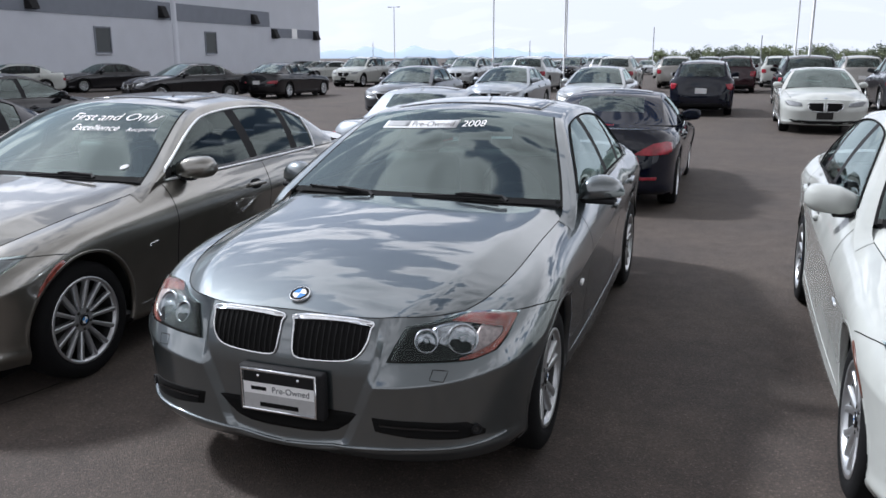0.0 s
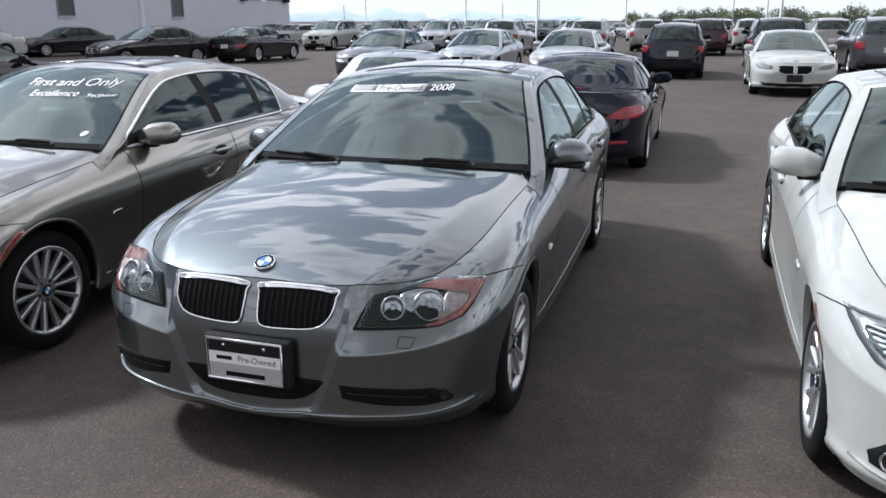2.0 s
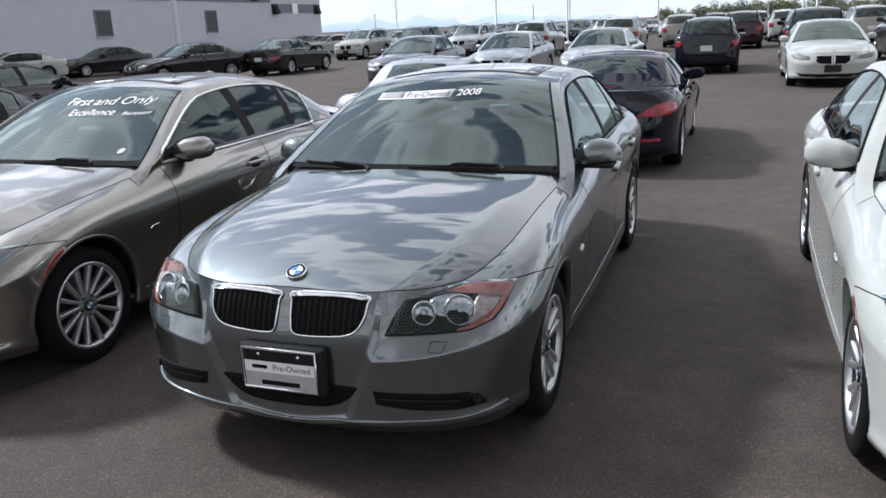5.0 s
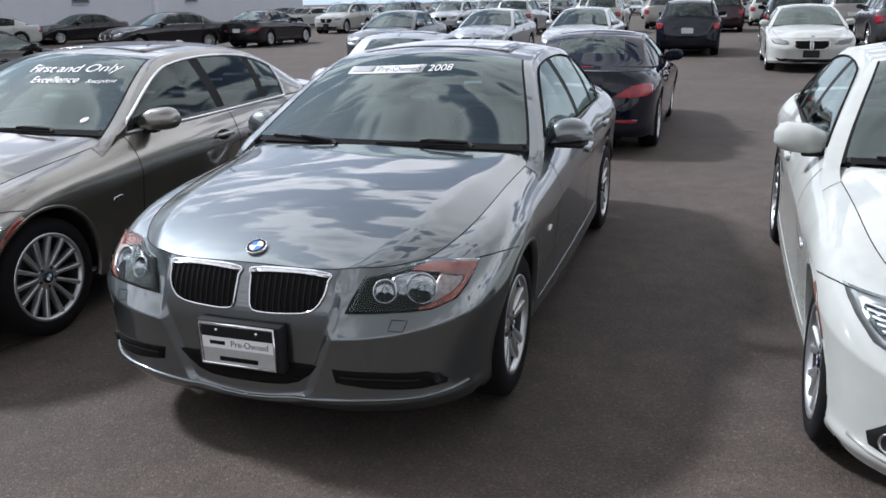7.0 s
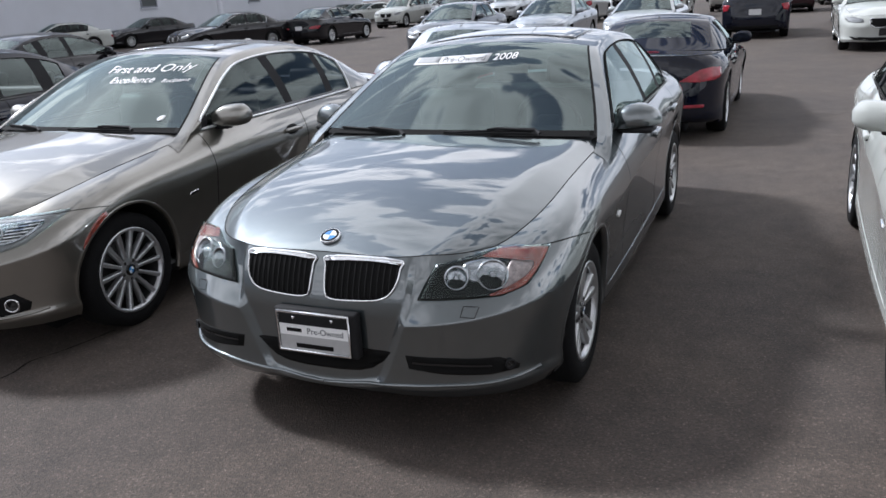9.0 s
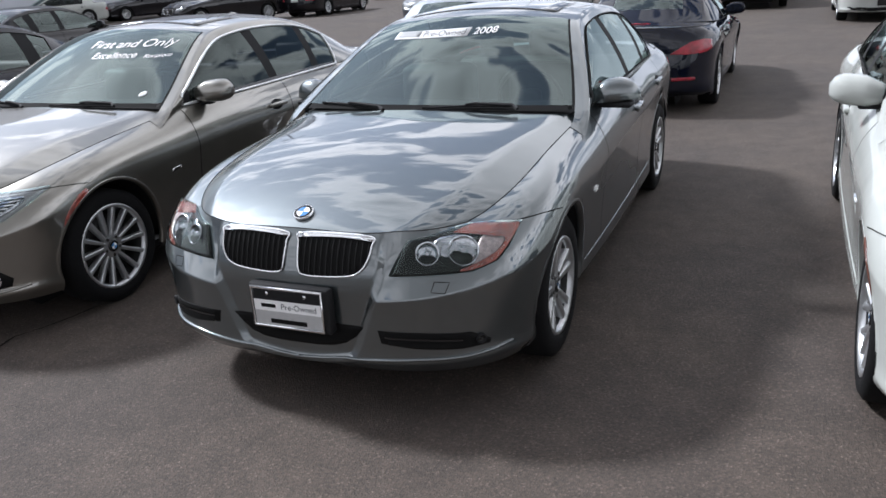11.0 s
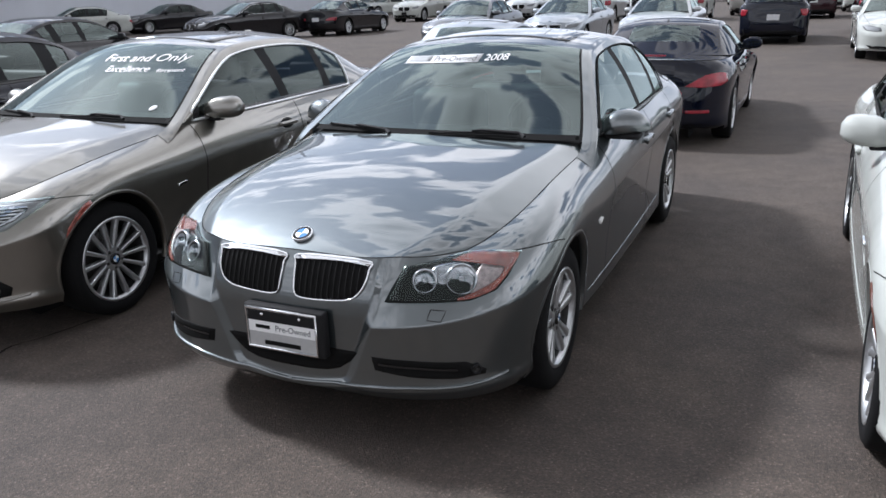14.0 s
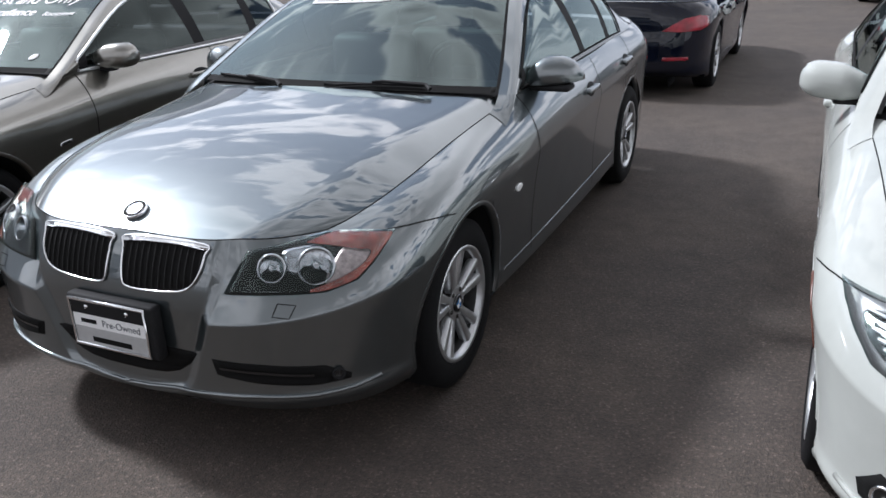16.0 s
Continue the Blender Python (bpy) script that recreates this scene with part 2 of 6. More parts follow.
def asphalt():
    m, n, l, b = mat("asphalt")
    tc = n.new("ShaderNodeTexCoord")
    big = n.new("ShaderNodeTexNoise")
    big.inputs["Scale"].default_value, big.inputs["Detail"].default_value = 0.8, 6
    l.new(tc.outputs["Object"], big.inputs["Vector"])
    mid = n.new("ShaderNodeTexNoise")
    mid.inputs["Scale"].default_value, mid.inputs["Detail"].default_value, mid.inputs["Roughness"].default_value = 5.0, 8, 0.7
    l.new(tc.outputs["Object"], mid.inputs["Vector"])
    fine = n.new("ShaderNodeTexVoronoi")
    fine.inputs["Scale"].default_value = 140.0
    l.new(tc.outputs["Object"], fine.inputs["Vector"])
    stone = ramp(n, l, fine.outputs["Color"], [(0.10, (0.0545, 0.0445, 0.0385)), (0.76, (0.071, 0.0580, 0.0500)), (0.92, (0.128, 0.106, 0.090))])
    patchy = ramp(n, l, mid.outputs["Fac"], [(0.30, (0.72, 0.71, 0.70)), (0.70, (1.24, 1.21, 1.18))])
    broad = ramp(n, l, big.outputs["Fac"], [(0.35, (0.84, 0.84, 0.86)), (0.65, (1.14, 1.12, 1.08))])
    chips = n.new("ShaderNodeTexNoise")
    chips.inputs["Scale"].default_value, chips.inputs["Detail"].default_value, chips.inputs["Roughness"].default_value = 62.0, 4, 0.75
    l.new(tc.outputs["Object"], chips.inputs["Vector"])
    grit = ramp(n, l, chips.outputs["Fac"], [(0.34, (0.66, 0.67, 0.69)), (0.66, (1.30, 1.27, 1.23))])
    m1, m2, m3 = n.new("ShaderNodeMix"), n.new("ShaderNodeMix"), n.new("ShaderNodeMix")
    for x in (m1, m2, m3):
        x.data_type, x.blend_type = "RGBA", "MULTIPLY"
        x.inputs["Factor"].default_value = 1.0
    l.new(stone, m1.inputs["A"])
    l.new(patchy, m1.inputs["B"])
    l.new(m1.outputs["Result"], m2.inputs["A"])
    l.new(broad, m2.inputs["B"])
    l.new(m2.outputs["Result"], m3.inputs["A"])
    l.new(grit, m3.inputs["B"])
    l.new(m3.outputs["Result"], b.inputs["Base Color"])
    b.inputs["Roughness"].default_value = 0.85
    rough = n.new("ShaderNodeMath")
    rough.operation = "ADD"
    l.new(fine.outputs["Distance"], rough.inputs[0])
    l.new(chips.outputs["Fac"], rough.inputs[1])
    bump(n, l, b, rough.outputs[0], 0.6, 0.005)
    return m


M_ASPHALT = asphalt()
M_WALL = plain("painted_panel_light", (0.51, 0.53, 0.58), 0.7, grain=0.6, vary=0.035)
M_BAND = plain("painted_panel_grey", (0.175, 0.19, 0.225), 0.7, grain=1.2, vary=0.05)
M_POLE = plain("galvanised_pole", (0.42, 0.43, 0.44), 0.5, 0.4, vary=0.1)
# the haze of distance is painted into the mountains' pale blue colour
M_MOUNT = plain("far_mountain_haze_tint", (0.47, 0.57, 0.70), 1.0, grain=0.004, vary=0.07)
M_TRUNK = plain("bark", (0.09, 0.07, 0.055), 0.9, vary=0.2)


def leaf_mat(name, a, c):
    m, n, l, b = mat(name)
    g = n.new("ShaderNodeNewGeometry")
    l.new(ramp(n, l, g.outputs["Random Per Island"], [(0.0, a), (1.0, c)]), b.inputs["Base Color"])
    b.inputs["Roughness"].default_value = 0.7
    return m


M_LEAF = leaf_mat("tree_leaves", (0.16, 0.195, 0.10), (0.28, 0.32, 0.185))
M_LEAF_DARK = leaf_mat("dark_leaves", (0.115, 0.14, 0.095), (0.19, 0.22, 0.15))

# ---- mesh helpers ----
from mathutils.bvhtree import BVHTree


def pchip(xk, yk, x):
    """Smooth, non-overshooting curve through the keys."""
    xk, yk, x = np.asarray(xk, float), np.asarray(yk, float), np.asarray(x, float)
    h = np.diff(xk)
    d = np.diff(yk, axis=0) / (h if yk.ndim == 1 else h[:, None])
    m = np.zeros_like(yk)
    m[0], m[-1] = d[0], d[-1]
    if len(xk) > 2:
        a, b = d[:-1], d[1:]
        s = np.where(a * b > 0, 2 * a * b / np.where(a + b == 0, 1, a + b), 0)
        m[1:-1] = s
    i = np.clip(np.searchsorted(xk, x) - 1, 0, len(xk) - 2)
    t = np.clip((x - xk[i]) / h[i], 0, 1)
    if yk.ndim > 1:
        t, hh = t[..., None], h[i][..., None]
    else:
        hh = h[i]
    return ((1 + 2 * t) * (1 - t) ** 2 * yk[i] + t * (1 - t) ** 2 * hh * m[i] + t * t * (3 - 2 * t) * yk[i + 1] + t * t * (t - 1) * hh * m[i + 1])


def spline(points, n, closed=False):
    """n points along a Catmull-Rom curve through the given ones."""
    p = np.asarray(points, float)
    k = len(p)
    out = []
    span = k if closed else k - 1
    for u in np.linspace(0, span, n, endpoint=not closed):
        i = min(int(u), span - 1)
        t = u - i
        g = [(i + j) % k if closed else min(max(i + j, 0), k - 1) for j in (-1, 0, 1, 2)]
        a, b, c, e = (p[q] for q in g)
        out.append(0.5 * (2 * b + (c - a) * t + (2 * a - 5 * b + 4 * c - e) * t * t + (3 * b - a - 3 * c + e) * t ** 3))
    return np.array(out)


def polyline(points, step=0.02, closed=False):
    """Points along straight edges, no further apart than step."""
    p = [np.asarray(q, float) for q in points]
    if closed:
        p = p + [p[0]]
    out = []
    for a, b in zip(p, p[1:]):
        k = max(1, int(np.ceil(np.linalg.norm(b - a) / step)))
        out += [a + (b - a) * i / k for i in range(k)]
    return np.array(out if closed else out + [p[-1]])


class Geo:
    """Vertices and faces gathered for one mesh."""

    def __init__(self):
        self.v, self.f, self.m = [], [], []

    def add(self, verts, faces, slot=0, flip=False):
        o = len(self.v)
        self.v += [tuple(map(float, p)) for p in verts]
        for q in faces:
            q = [i + o for i in q]
            self.f.append(q[::-1] if flip else q)
            self.m.append(slot)
        return self

    def grid(self, pts, slot=0, flip=False, close=False):
        """A net of quads over an array of rows of points."""
        pts = np.asarray(pts, float)
        r, c = pts.shape[:2]
        cc = c if close else c - 1
        faces = [(i * c + j, i * c + (j + 1) % c, (i + 1) * c + (j + 1) % c, (i + 1) * c + j) for i in range(r - 1) for j in range(cc)]
        return self.add(pts.reshape(-1, 3), faces, slot, flip)

    def box(self, lo, hi, slot=0):
        (a, b, c), (d, e, f) = lo, hi
        v = [(a, b, c), (d, b, c), (d, e, c), (a, e, c), (a, b, f), (d, b, f), (d, e, f), (a, e, f)]
        for q in ((3, 2, 1, 0), (4, 5, 6, 7), (0, 1, 5, 4), (1, 2, 6, 5), (2, 3, 7, 6), (3, 0, 4, 7)):
            self.add([v[i] for i in q], [(0, 1, 2, 3)], slot)
        return self

    def rbox(self, lo, hi, r, slot=0):
        """A box with rounded edges (a squashed sphere)."""
        lo, hi = np.array(lo, float), np.array(hi, float)
        c, h = (lo + hi) / 2, (hi - lo) / 2
        r = min(r, *h)
        nu, nv = 16, 10
        pts = []
        for i in range(nv + 1):
            a = -math.pi / 2 + math.pi * i / nv
            row = []
            for j in range(nu):
                b = 2 * math.pi * (j + 0.5) / nu
                n = np.array([math.cos(a) * math.cos(b), math.cos(a) * math.sin(b), math.sin(a)])
                s = np.sign(np.where(abs(n) < 1e-6, 0, n))
                row.append(c + s * (h - r) + n * r)
            pts.append(row)
        return self.grid(pts, slot, close=True)

    def tube(self, pts, radius, seg=8, slot=0, closed=False):
        pts = np.asarray(pts, float)
        k = len(pts)
        rad = np.broadcast_to(np.asarray(radius, float), (k,))
        rows = []
        for i in range(k):
            a, b = (pts[i - 1], pts[(i + 1) % k]) if closed else (pts[max(i - 1, 0)], pts[min(i + 1, k - 1)])
            t = (b - a) / (np.linalg.norm(b - a) + 1e-12)
            u = np.cross(t, (0, 0, 1) if abs(t[2]) < 0.9 else (1, 0, 0))
            u /= np.linalg.norm(u) + 1e-9
            w = np.cross(t, u)
            rows.append([pts[i] + rad[i] * (math.cos(q) * u + math.sin(q) * w) for q in np.linspace(0, 2 * math.pi, seg, endpoint=False)])
        if closed:
            rows.append(rows[0])
        self.grid(rows, slot, close=True)
        if not closed:
            o = len(self.v) - k * seg
            self.f += [[o + j for j in range(seg)], [o + (k - 1) * seg + j for j in reversed(range(seg))]]
            self.m += [slot, slot]
        return self

    def revolve(self, prof, seg=40, axis="x", centre=(0, 0, 0), slot=0):
        """prof: (along the axis, radius)."""
        rows = []
        for a, r in prof:
            row = []
            for q in np.linspace(0, 2 * math.pi, seg, endpoint=False):
                c, s = r * math.cos(q), r * math.sin(q)
                p = {"x": (a, c, s), "y": (c, a, s), "z": (c, s, a)}[axis]
                row.append(np.add(p, centre))
            rows.append(row)
        return self.grid(rows, slot, close=True)

    def mirrored(self):
        """The same geometry with its mirror image in x."""
        other = []
        for i, (x, y, z) in enumerate(self.v[:]):
            if abs(x) < 1e-6:
                other.append(i)
            else:
                other.append(len(self.v))
                self.v.append((-x, y, z))
        self.f += [[other[i] for i in q[::-1]] for q in self.f[:]]
        self.m += self.m[:]
        return self

    def flipped(self):
        g = Geo()
        g.v, g.f, g.m = [(-x, y, z) for x, y, z in self.v], [q[::-1] for q in self.f], list(self.m)
        return g

    def mesh(self, name, mats, smooth=True):
        me = bpy.data.meshes.new(name)
        me.from_pydata(self.v, [], self.f)
        for m in mats:
            me.materials.append(m)
        me.polygons.foreach_set("material_index", self.m)
        me.polygons.foreach_set("use_smooth", [smooth] * len(self.f))
        me.validate()
        me.update()
        return me


def part(name, geo, mats, parent, label="", smooth=True):
    """One mesh object under a thing or a part."""
    if not isinstance(mats, (list, tuple)):
        mats = [mats]
    ob = new(name, geo.mesh(name, mats, smooth))
    ob.parent = parent
    if label:
        tagged(ob, label)
    return ob


def thing(name, label, category, group=""):
    return tagged(new(name), label, category, group)


def words(text, size, m, name, parent, extrude=0.0005):
    """Flat lettering as a mesh, centred, in its own xy plane."""
    cu = bpy.data.curves.new(name, "FONT")
    cu.body, cu.size, cu.align_x, cu.align_y, cu.extrude = text, size, "CENTER", "CENTER", extrude
    tmp = new(name, cu)
    dg = bpy.context.evaluated_depsgraph_get()
    me = bpy.data.meshes.new_from_object(tmp.evaluated_get(dg))
    bpy.data.objects.remove(tmp)
    me.materials.clear()
    me.materials.append(m)
    ob = new(name, me)
    ob.parent = parent
    return ob


class Skin:
    """A surface that outlines and marks can be laid on."""

    def __init__(self, geos):
        v, f = [], []
        for g in geos:
            o = len(v)
            v += g.v
            f += [[i + o for i in q] for q in g.f]
        self.tree = BVHTree.FromPolygons(v, f)

    def hit(self, axis, a, b):
        if axis == "front":
            o, d = Vector((a, -3, b)), Vector((0, 1, 0))
        elif axis == "rear":
            o, d = Vector((a, 9, b)), Vector((0, -1, 0))
        elif axis == "side":
            o, d = Vector((3, a, b)), Vector((-1, 0, 0))
        else:
            o, d = Vector((a, b, 4)), Vector((0, 0, -1))
        p, n, _, _ = self.tree.ray_cast(o, d)
        if p is None:
            p, n, _, _ = self.tree.find_nearest(o + d * (3 if axis != "rear" else 4.5))
        if n.dot(d) > 0:
            n = -n
        return np.array(p), np.array(n)

    def lay(self, axis, pts, off):
        out = []
        for a, b in pts:
            p, n = self.hit(axis, a, b)
            out.append(p + n * off)
        return np.array(out)

    def patch(self, axis, outline, off=0.003, rings=6, rim=0.01, slot=0):
        """A filled outline lying on the skin, with a turned-in rim."""
        outline = np.asarray(outline, float)
        c = outline.mean(0)
        rows = [self.lay(axis, outline, off - rim), self.lay(axis, outline, off)]
        for k in np.linspace(1, 0.02, rings + 1)[1:]:
            rows.append(self.lay(axis, c + (outline - c) * k, off))
        g = Geo()
        area = np.sum(outline[:, 0] * np.roll(outline[:, 1], -1) - np.roll(outline[:, 0], -1) * outline[:, 1])
        sign = area > 0
        if axis == "rear":
            sign = not sign
        g.grid(rows, slot, close=True, flip=not sign)
        k = len(outline)
        o = len(rows) * k - k
        q = [o + j for j in range(k)]
        g.f.append(q if sign else q[::-1])
        g.m.append(slot)
        return g

    def line(self, axis, pts, width=0.005, off=0.0015, slot=0, closed=False, step=0.025):
        """A thin strip along a line on the skin."""
        p2 = polyline(pts, step, closed)
        if closed:
            p2 = np.vstack([p2, p2[:1]])
        ps, ns = zip(*(self.hit(axis, a, b) for a, b in p2))
        rows = []
        for i in range(len(ps)):
            t = ps[min(i + 1, len(ps) - 1)] - ps[max(i - 1, 0)]
            s = np.cross(t, ns[i])
            s = s / (np.linalg.norm(s) + 1e-9) * width / 2
            rows.append([ps[i] + ns[i] * off - s, ps[i] + ns[i] * off + s])
        return Geo().grid(rows, slot)

    def band(self, axis, a, b, off=0.004, n=40, k=5):
        """The strip of skin between two lines of points."""
        a, b = spline(a, n), spline(b, n)
        rows = [self.lay(axis, a + (b - a) * u, off) for u in np.linspace(0, 1, k)]
        return Geo().grid(rows)

    def ring(self, axis, outline, radius, off=0.004, seg=6):
        return Geo().tube(self.lay(axis, outline, off), radius, seg, closed=True)


def ellipse(cx, cy, rx, ry, n=28):
    return np.array([(cx + rx * math.cos(q), cy + ry * math.sin(q)) for q in np.linspace(0, 2 * math.pi, n, endpoint=False)])


def join(*geos):
    out = Geo()
    for g in geos:
        out.add(g.v, g.f)
        out.m[-len(g.f):] = g.m
    return out


# ---- wheels ----


def wheel(parent, x, y, r, rim_r, style, width=0.215, fine=True):
    """Tyre, rim with spokes, hub cap and brake disc. Outer face towards the sign of x."""
    s = 1 if x > 0 else -1
    w = new("wheel")
    w.parent = parent
    w.matrix_basis = pose(x, y, r)
    h = width / 2

    def side(g):
        return g if s > 0 else g.flipped()

    tyre = Geo().revolve([(-h * 0.9, rim_r), (-h, rim_r + 0.03), (-h * 0.97, r - 0.03), (-h * 0.8, r - 0.004), (0, r), (h * 0.8, r - 0.004), (h * 0.97, r - 0.03),
                          (h, rim_r + 0.035), (h * 0.97, rim_r + 0.012), (h * 0.9, rim_r)], 44)
    part("tyre", side(tyre), M_RUBBER, w, "black rubber tyre")
    o = h * 0.90
    rim = Geo().revolve([(o - 0.004, rim_r + 0.006), (o + 0.006, rim_r + 0.002), (o + 0.004, rim_r - 0.012), (o - 0.022, rim_r - 0.018)], 44)
    barrel = Geo().revolve([(o - 0.020, rim_r - 0.018), (o - 0.05, rim_r - 0.024), (-h * 0.8, rim_r - 0.03)], 44)
    part("rim_barrel", side(barrel), M_BARREL, w, "dark inside of the rim")

    def spoke(a0, a1, w0, w1, r0, r1, face0, face1):
        rows = []
        for t in np.linspace(0, 1, 6):
            a, ww, rr = a0 + (a1 - a0) * t, w0 + (w1 - w0) * t, r0 + (r1 - r0) * t
            f = face0 + (face1 - face0) * t
            d, n = np.array((0, math.cos(a), math.sin(a))), np.array((0, -math.sin(a), math.cos(a)))
            c = d * rr
            ex = np.array((1.0, 0, 0))
            rows.append([c + n * ww + ex * (f - 0.035), c + n * ww * 0.95 + ex * (f - 0.004), c + n * ww * 0.6 + ex * f, c - n * ww * 0.6 + ex * f,
                         c - n * ww * 0.95 + ex * (f - 0.004), c - n * ww + ex * (f - 0.035)])
        rim.grid(rows, flip=True)

    hub = o - 0.022
    rt = rim_r - 0.012
    if style == "double":
        for i in range(5):
            a = math.pi / 2 + i * 2 * math.pi / 5
            for e in (-1, 1):
                spoke(a + e * 0.20, a + e * 0.205, 0.012, 0.021, 0.045, rt, hub, o - 0.004)
    elif style == "multi":
        for i in range(14):
            a = i * 2 * math.pi / 14
            spoke(a, a, 0.009, 0.013, 0.04, rt, hub, o - 0.002)
    elif style == "vee":
        for i in range(7):
            a = i * 2 * math.pi / 7
            for e in (-1, 1):
                spoke(a + e * 0.05, a + e * 0.22, 0.014, 0.016, 0.045, rt, hub, o - 0.004)
    else:
        for i in range(5):
            a = math.pi / 2 + i * 2 * math.pi / 5
            spoke(a, a, 0.035, 0.03, 0.04, rt, hub, o - 0.004)
    rim.revolve([(hub + 0.001, 0.066), (hub + 0.003, 0.060), (hub + 0.004, 0.036), (hub + 0.004, 0.0005)], 24)
    part("rim", side(rim), M_ALLOY, w, "silver alloy rim")
    cap = Geo().revolve([(hub + 0.004, 0.034), (hub + 0.010, 0.033), (hub + 0.012, 0.028), (hub + 0.012, 0.0005)], 20)
    part("hub_cap", side(cap), M_GLOSS, w, "dark round hub cap")
    badge = Geo()
    for k in range(4):
        pts = [(hub + 0.0132, 0, 0)] + [(hub + 0.0132, 0.019 * math.cos(q), 0.019 * math.sin(q)) for q in np.linspace(k * math.pi / 2, (k + 1) * math.pi / 2, 6)]
        badge.add(pts, [list(range(7))], k % 2)
    part("badge", side(badge), [M_WHITE, M_SKYBLUE], w)
    disc = Geo().revolve([(-0.02, rim_r * 0.76), (0.0, rim_r * 0.76), (0.001, rim_r * 0.40), (0.001, 0.02)], 32)
    part("brake_disc", side(disc), M_STEEL, w)
    if fine:
        bolt = Geo().revolve([(hub + 0.002, 0.010), (hub + 0.006, 0.009), (hub + 0.006, 0.0005)], 8)
        for i in range(5):
            a = math.pi / 2 + (i + 0.5) * 2 * math.pi / 5
            o2 = part("wheel_bolt", side(bolt), M_STEEL, w)
            o2.location = (0, 0.052 * math.cos(a), 0.052 * math.sin(a))
    return w


# ---- cars: the nose is at y = 0, the tail at y = length, x to the driver's side ----
# sections: where (0-1 nose, 1-2 side, 2-3 tail), then (inset, height) from the lower edge to the upper

SEDAN = dict(
    length=4.526, half=0.905, yc=0.70, yr=0.60, p=3.0, pr=3.2, wheels=(0.78, 3.54), wheel_r=0.317, rim_r=0.222, arch=0.374, track=0.760,
    sections=[
        (0.00, [(0.03, .206), (-.006, .230), (.008, .248), (.008, .44), (.006, .53), (.028, .63), (.055, .695), (.085, .742)]),
        (0.190, [(0.03, .208), (-.006, .250), (.012, .270), (.014, .44), (.012, .53), (.028, .63), (.058, .695), (.090, .742)]),
        (0.218, [(0.03, .208), (-.009, .256), (-.006, .276), (-.008, .43), (-.016, .512), (.042, .588), (.075, .670), (.110, .736)]),
        (0.46, [(0.03, .212), (-.006, .266), (.001, .286), (-.004, .43), (-.010, .548), (.048, .610), (.088, .684), (.165, .734)]),
        (0.56, [(0.03, .212), (-.004, .266), (.008, .286), (.002, .43), (-.004, .558), (.042, .622), (.078, .694), (.122, .744)]),
        (0.72, [(0.05, .200), (.012, .272), (.022, .296), (.014, .44), (.000, .580), (.028, .660), (.066, .732), (.190, .790)]),
        (1.00, [(0.10, .18), (.055, .23), (.045, .32), (.026, .46), (.000, .650), (.010, .738), (.062, .826), (.190, .874)]),
        (1.25, [(0.10, .17), (.040, .22), (.038, .36), (.025, .52), (.000, .71), (.016, .79), (.060, .885), (.122, .936)]),
        (1.33, [(0.10, .17), (.036, .22), (.036, .38), (.026, .55), (.000, .735), (.017, .82), (.052, .90), (.095, .95)]),
        (1.55, [(0.10, .17), (.036, .22), (.036, .40), (.027, .56), (.000, .75), (.018, .83), (.046, .905), (.082, .955)]),
        (1.80, [(0.10, .17), (.036, .22), (.035, .40), (.026, .57), (.000, .765), (.018, .845), (.048, .92), (.090, .972)]),
        (2.00, [(0.10, .18), (.036, .23), (.030, .40), (.020, .57), (.000, .77), (.012, .86), (.050, .935), (.130, .985)]),
        (2.50, [(0.10, .22), (.02, .28), (.000, .40), (.000, .56), (.012, .74), (.030, .85), (.060, .94), (.110, .995)]),
        (3.00, [(0.10, .24), (.02, .30), (.000, .40), (.000, .56), (.040, .70), (.050, .85), (.060, .95), (.085, 1.01)])],
    cowl=1.47, deck=3.98, hood_crown=0.046, deck_crown=0.03,
    rail=[(.828, 1.44, .962), (.755, 1.70, 1.105), (.665, 1.975, 1.253), (.60, 2.19, 1.335), (.582, 2.54, 1.372), (.580, 2.95, 1.362), (.595, 3.25, 1.315), (.63, 3.60, 1.18), (.665, 3.92, 1.03)],
    centre=[(-.165, .022), (-.155, .029), (-.14, .040), (-.115, .052), (-.04, .052), (.05, .055), (.11, .055), (.12, .035), (.10, .01)],
    belt=[(1.50, .955), (1.68, .956), (1.95, .958), (2.20, .960), (2.55, .963), (2.95, .967), (3.22, .970), (3.48, .973), (3.75, .976)],
    screen=(0.0, 3.05), back=(6.0, 8.0), doors=(1.54, 2.60, 3.42), pillar=(2.505, 2.58), quarter=3.12, handles=((2.42, .815), (3.30, .835)), mirror=(1.66, .945))


def stretch(t, length, half, height, base=None):
    """A template stretched to another car's size."""
    fy, fx = length / t["length"], half / t["half"]
    top = max(r[2] for r in t["rail"]) + 0.05
    fz = height / top
    d = dict(t)
    d.update(length=length, half=half, yc=t["yc"] * fx, yr=t["yr"] * fx, track=t["track"] * fx)
    w0 = t["wheels"][0] * fy
    d["wheels"] = (w0, w0 + (base or (t["wheels"][1] - t["wheels"][0]) * fy))
    d["sections"] = [(q, [(a, b * fz) for a, b in s]) for q, s in t["sections"]]
    d["rail"] = [(x * fx, y * fy, z * fz) for x, y, z in t["rail"]]
    d["belt"] = [(y * fy, z * fz) for y, z in t["belt"]]
    d["cowl"], d["deck"] = t["cowl"] * fy, t["deck"] * fy
    d["doors"] = tuple(v * fy for v in t["doors"])
    d["pillar"] = tuple(v * fy for v in t["pillar"])
    d["quarter"] = t["quarter"] * fy
    d["handles"] = tuple((y * fy, z * fz) for y, z in t["handles"])
    d["mirror"] = (t["mirror"][0] * fy, t["mirror"][1] * fz)
    d["fz"] = fz * t.get("fz", 1.0)
    return d


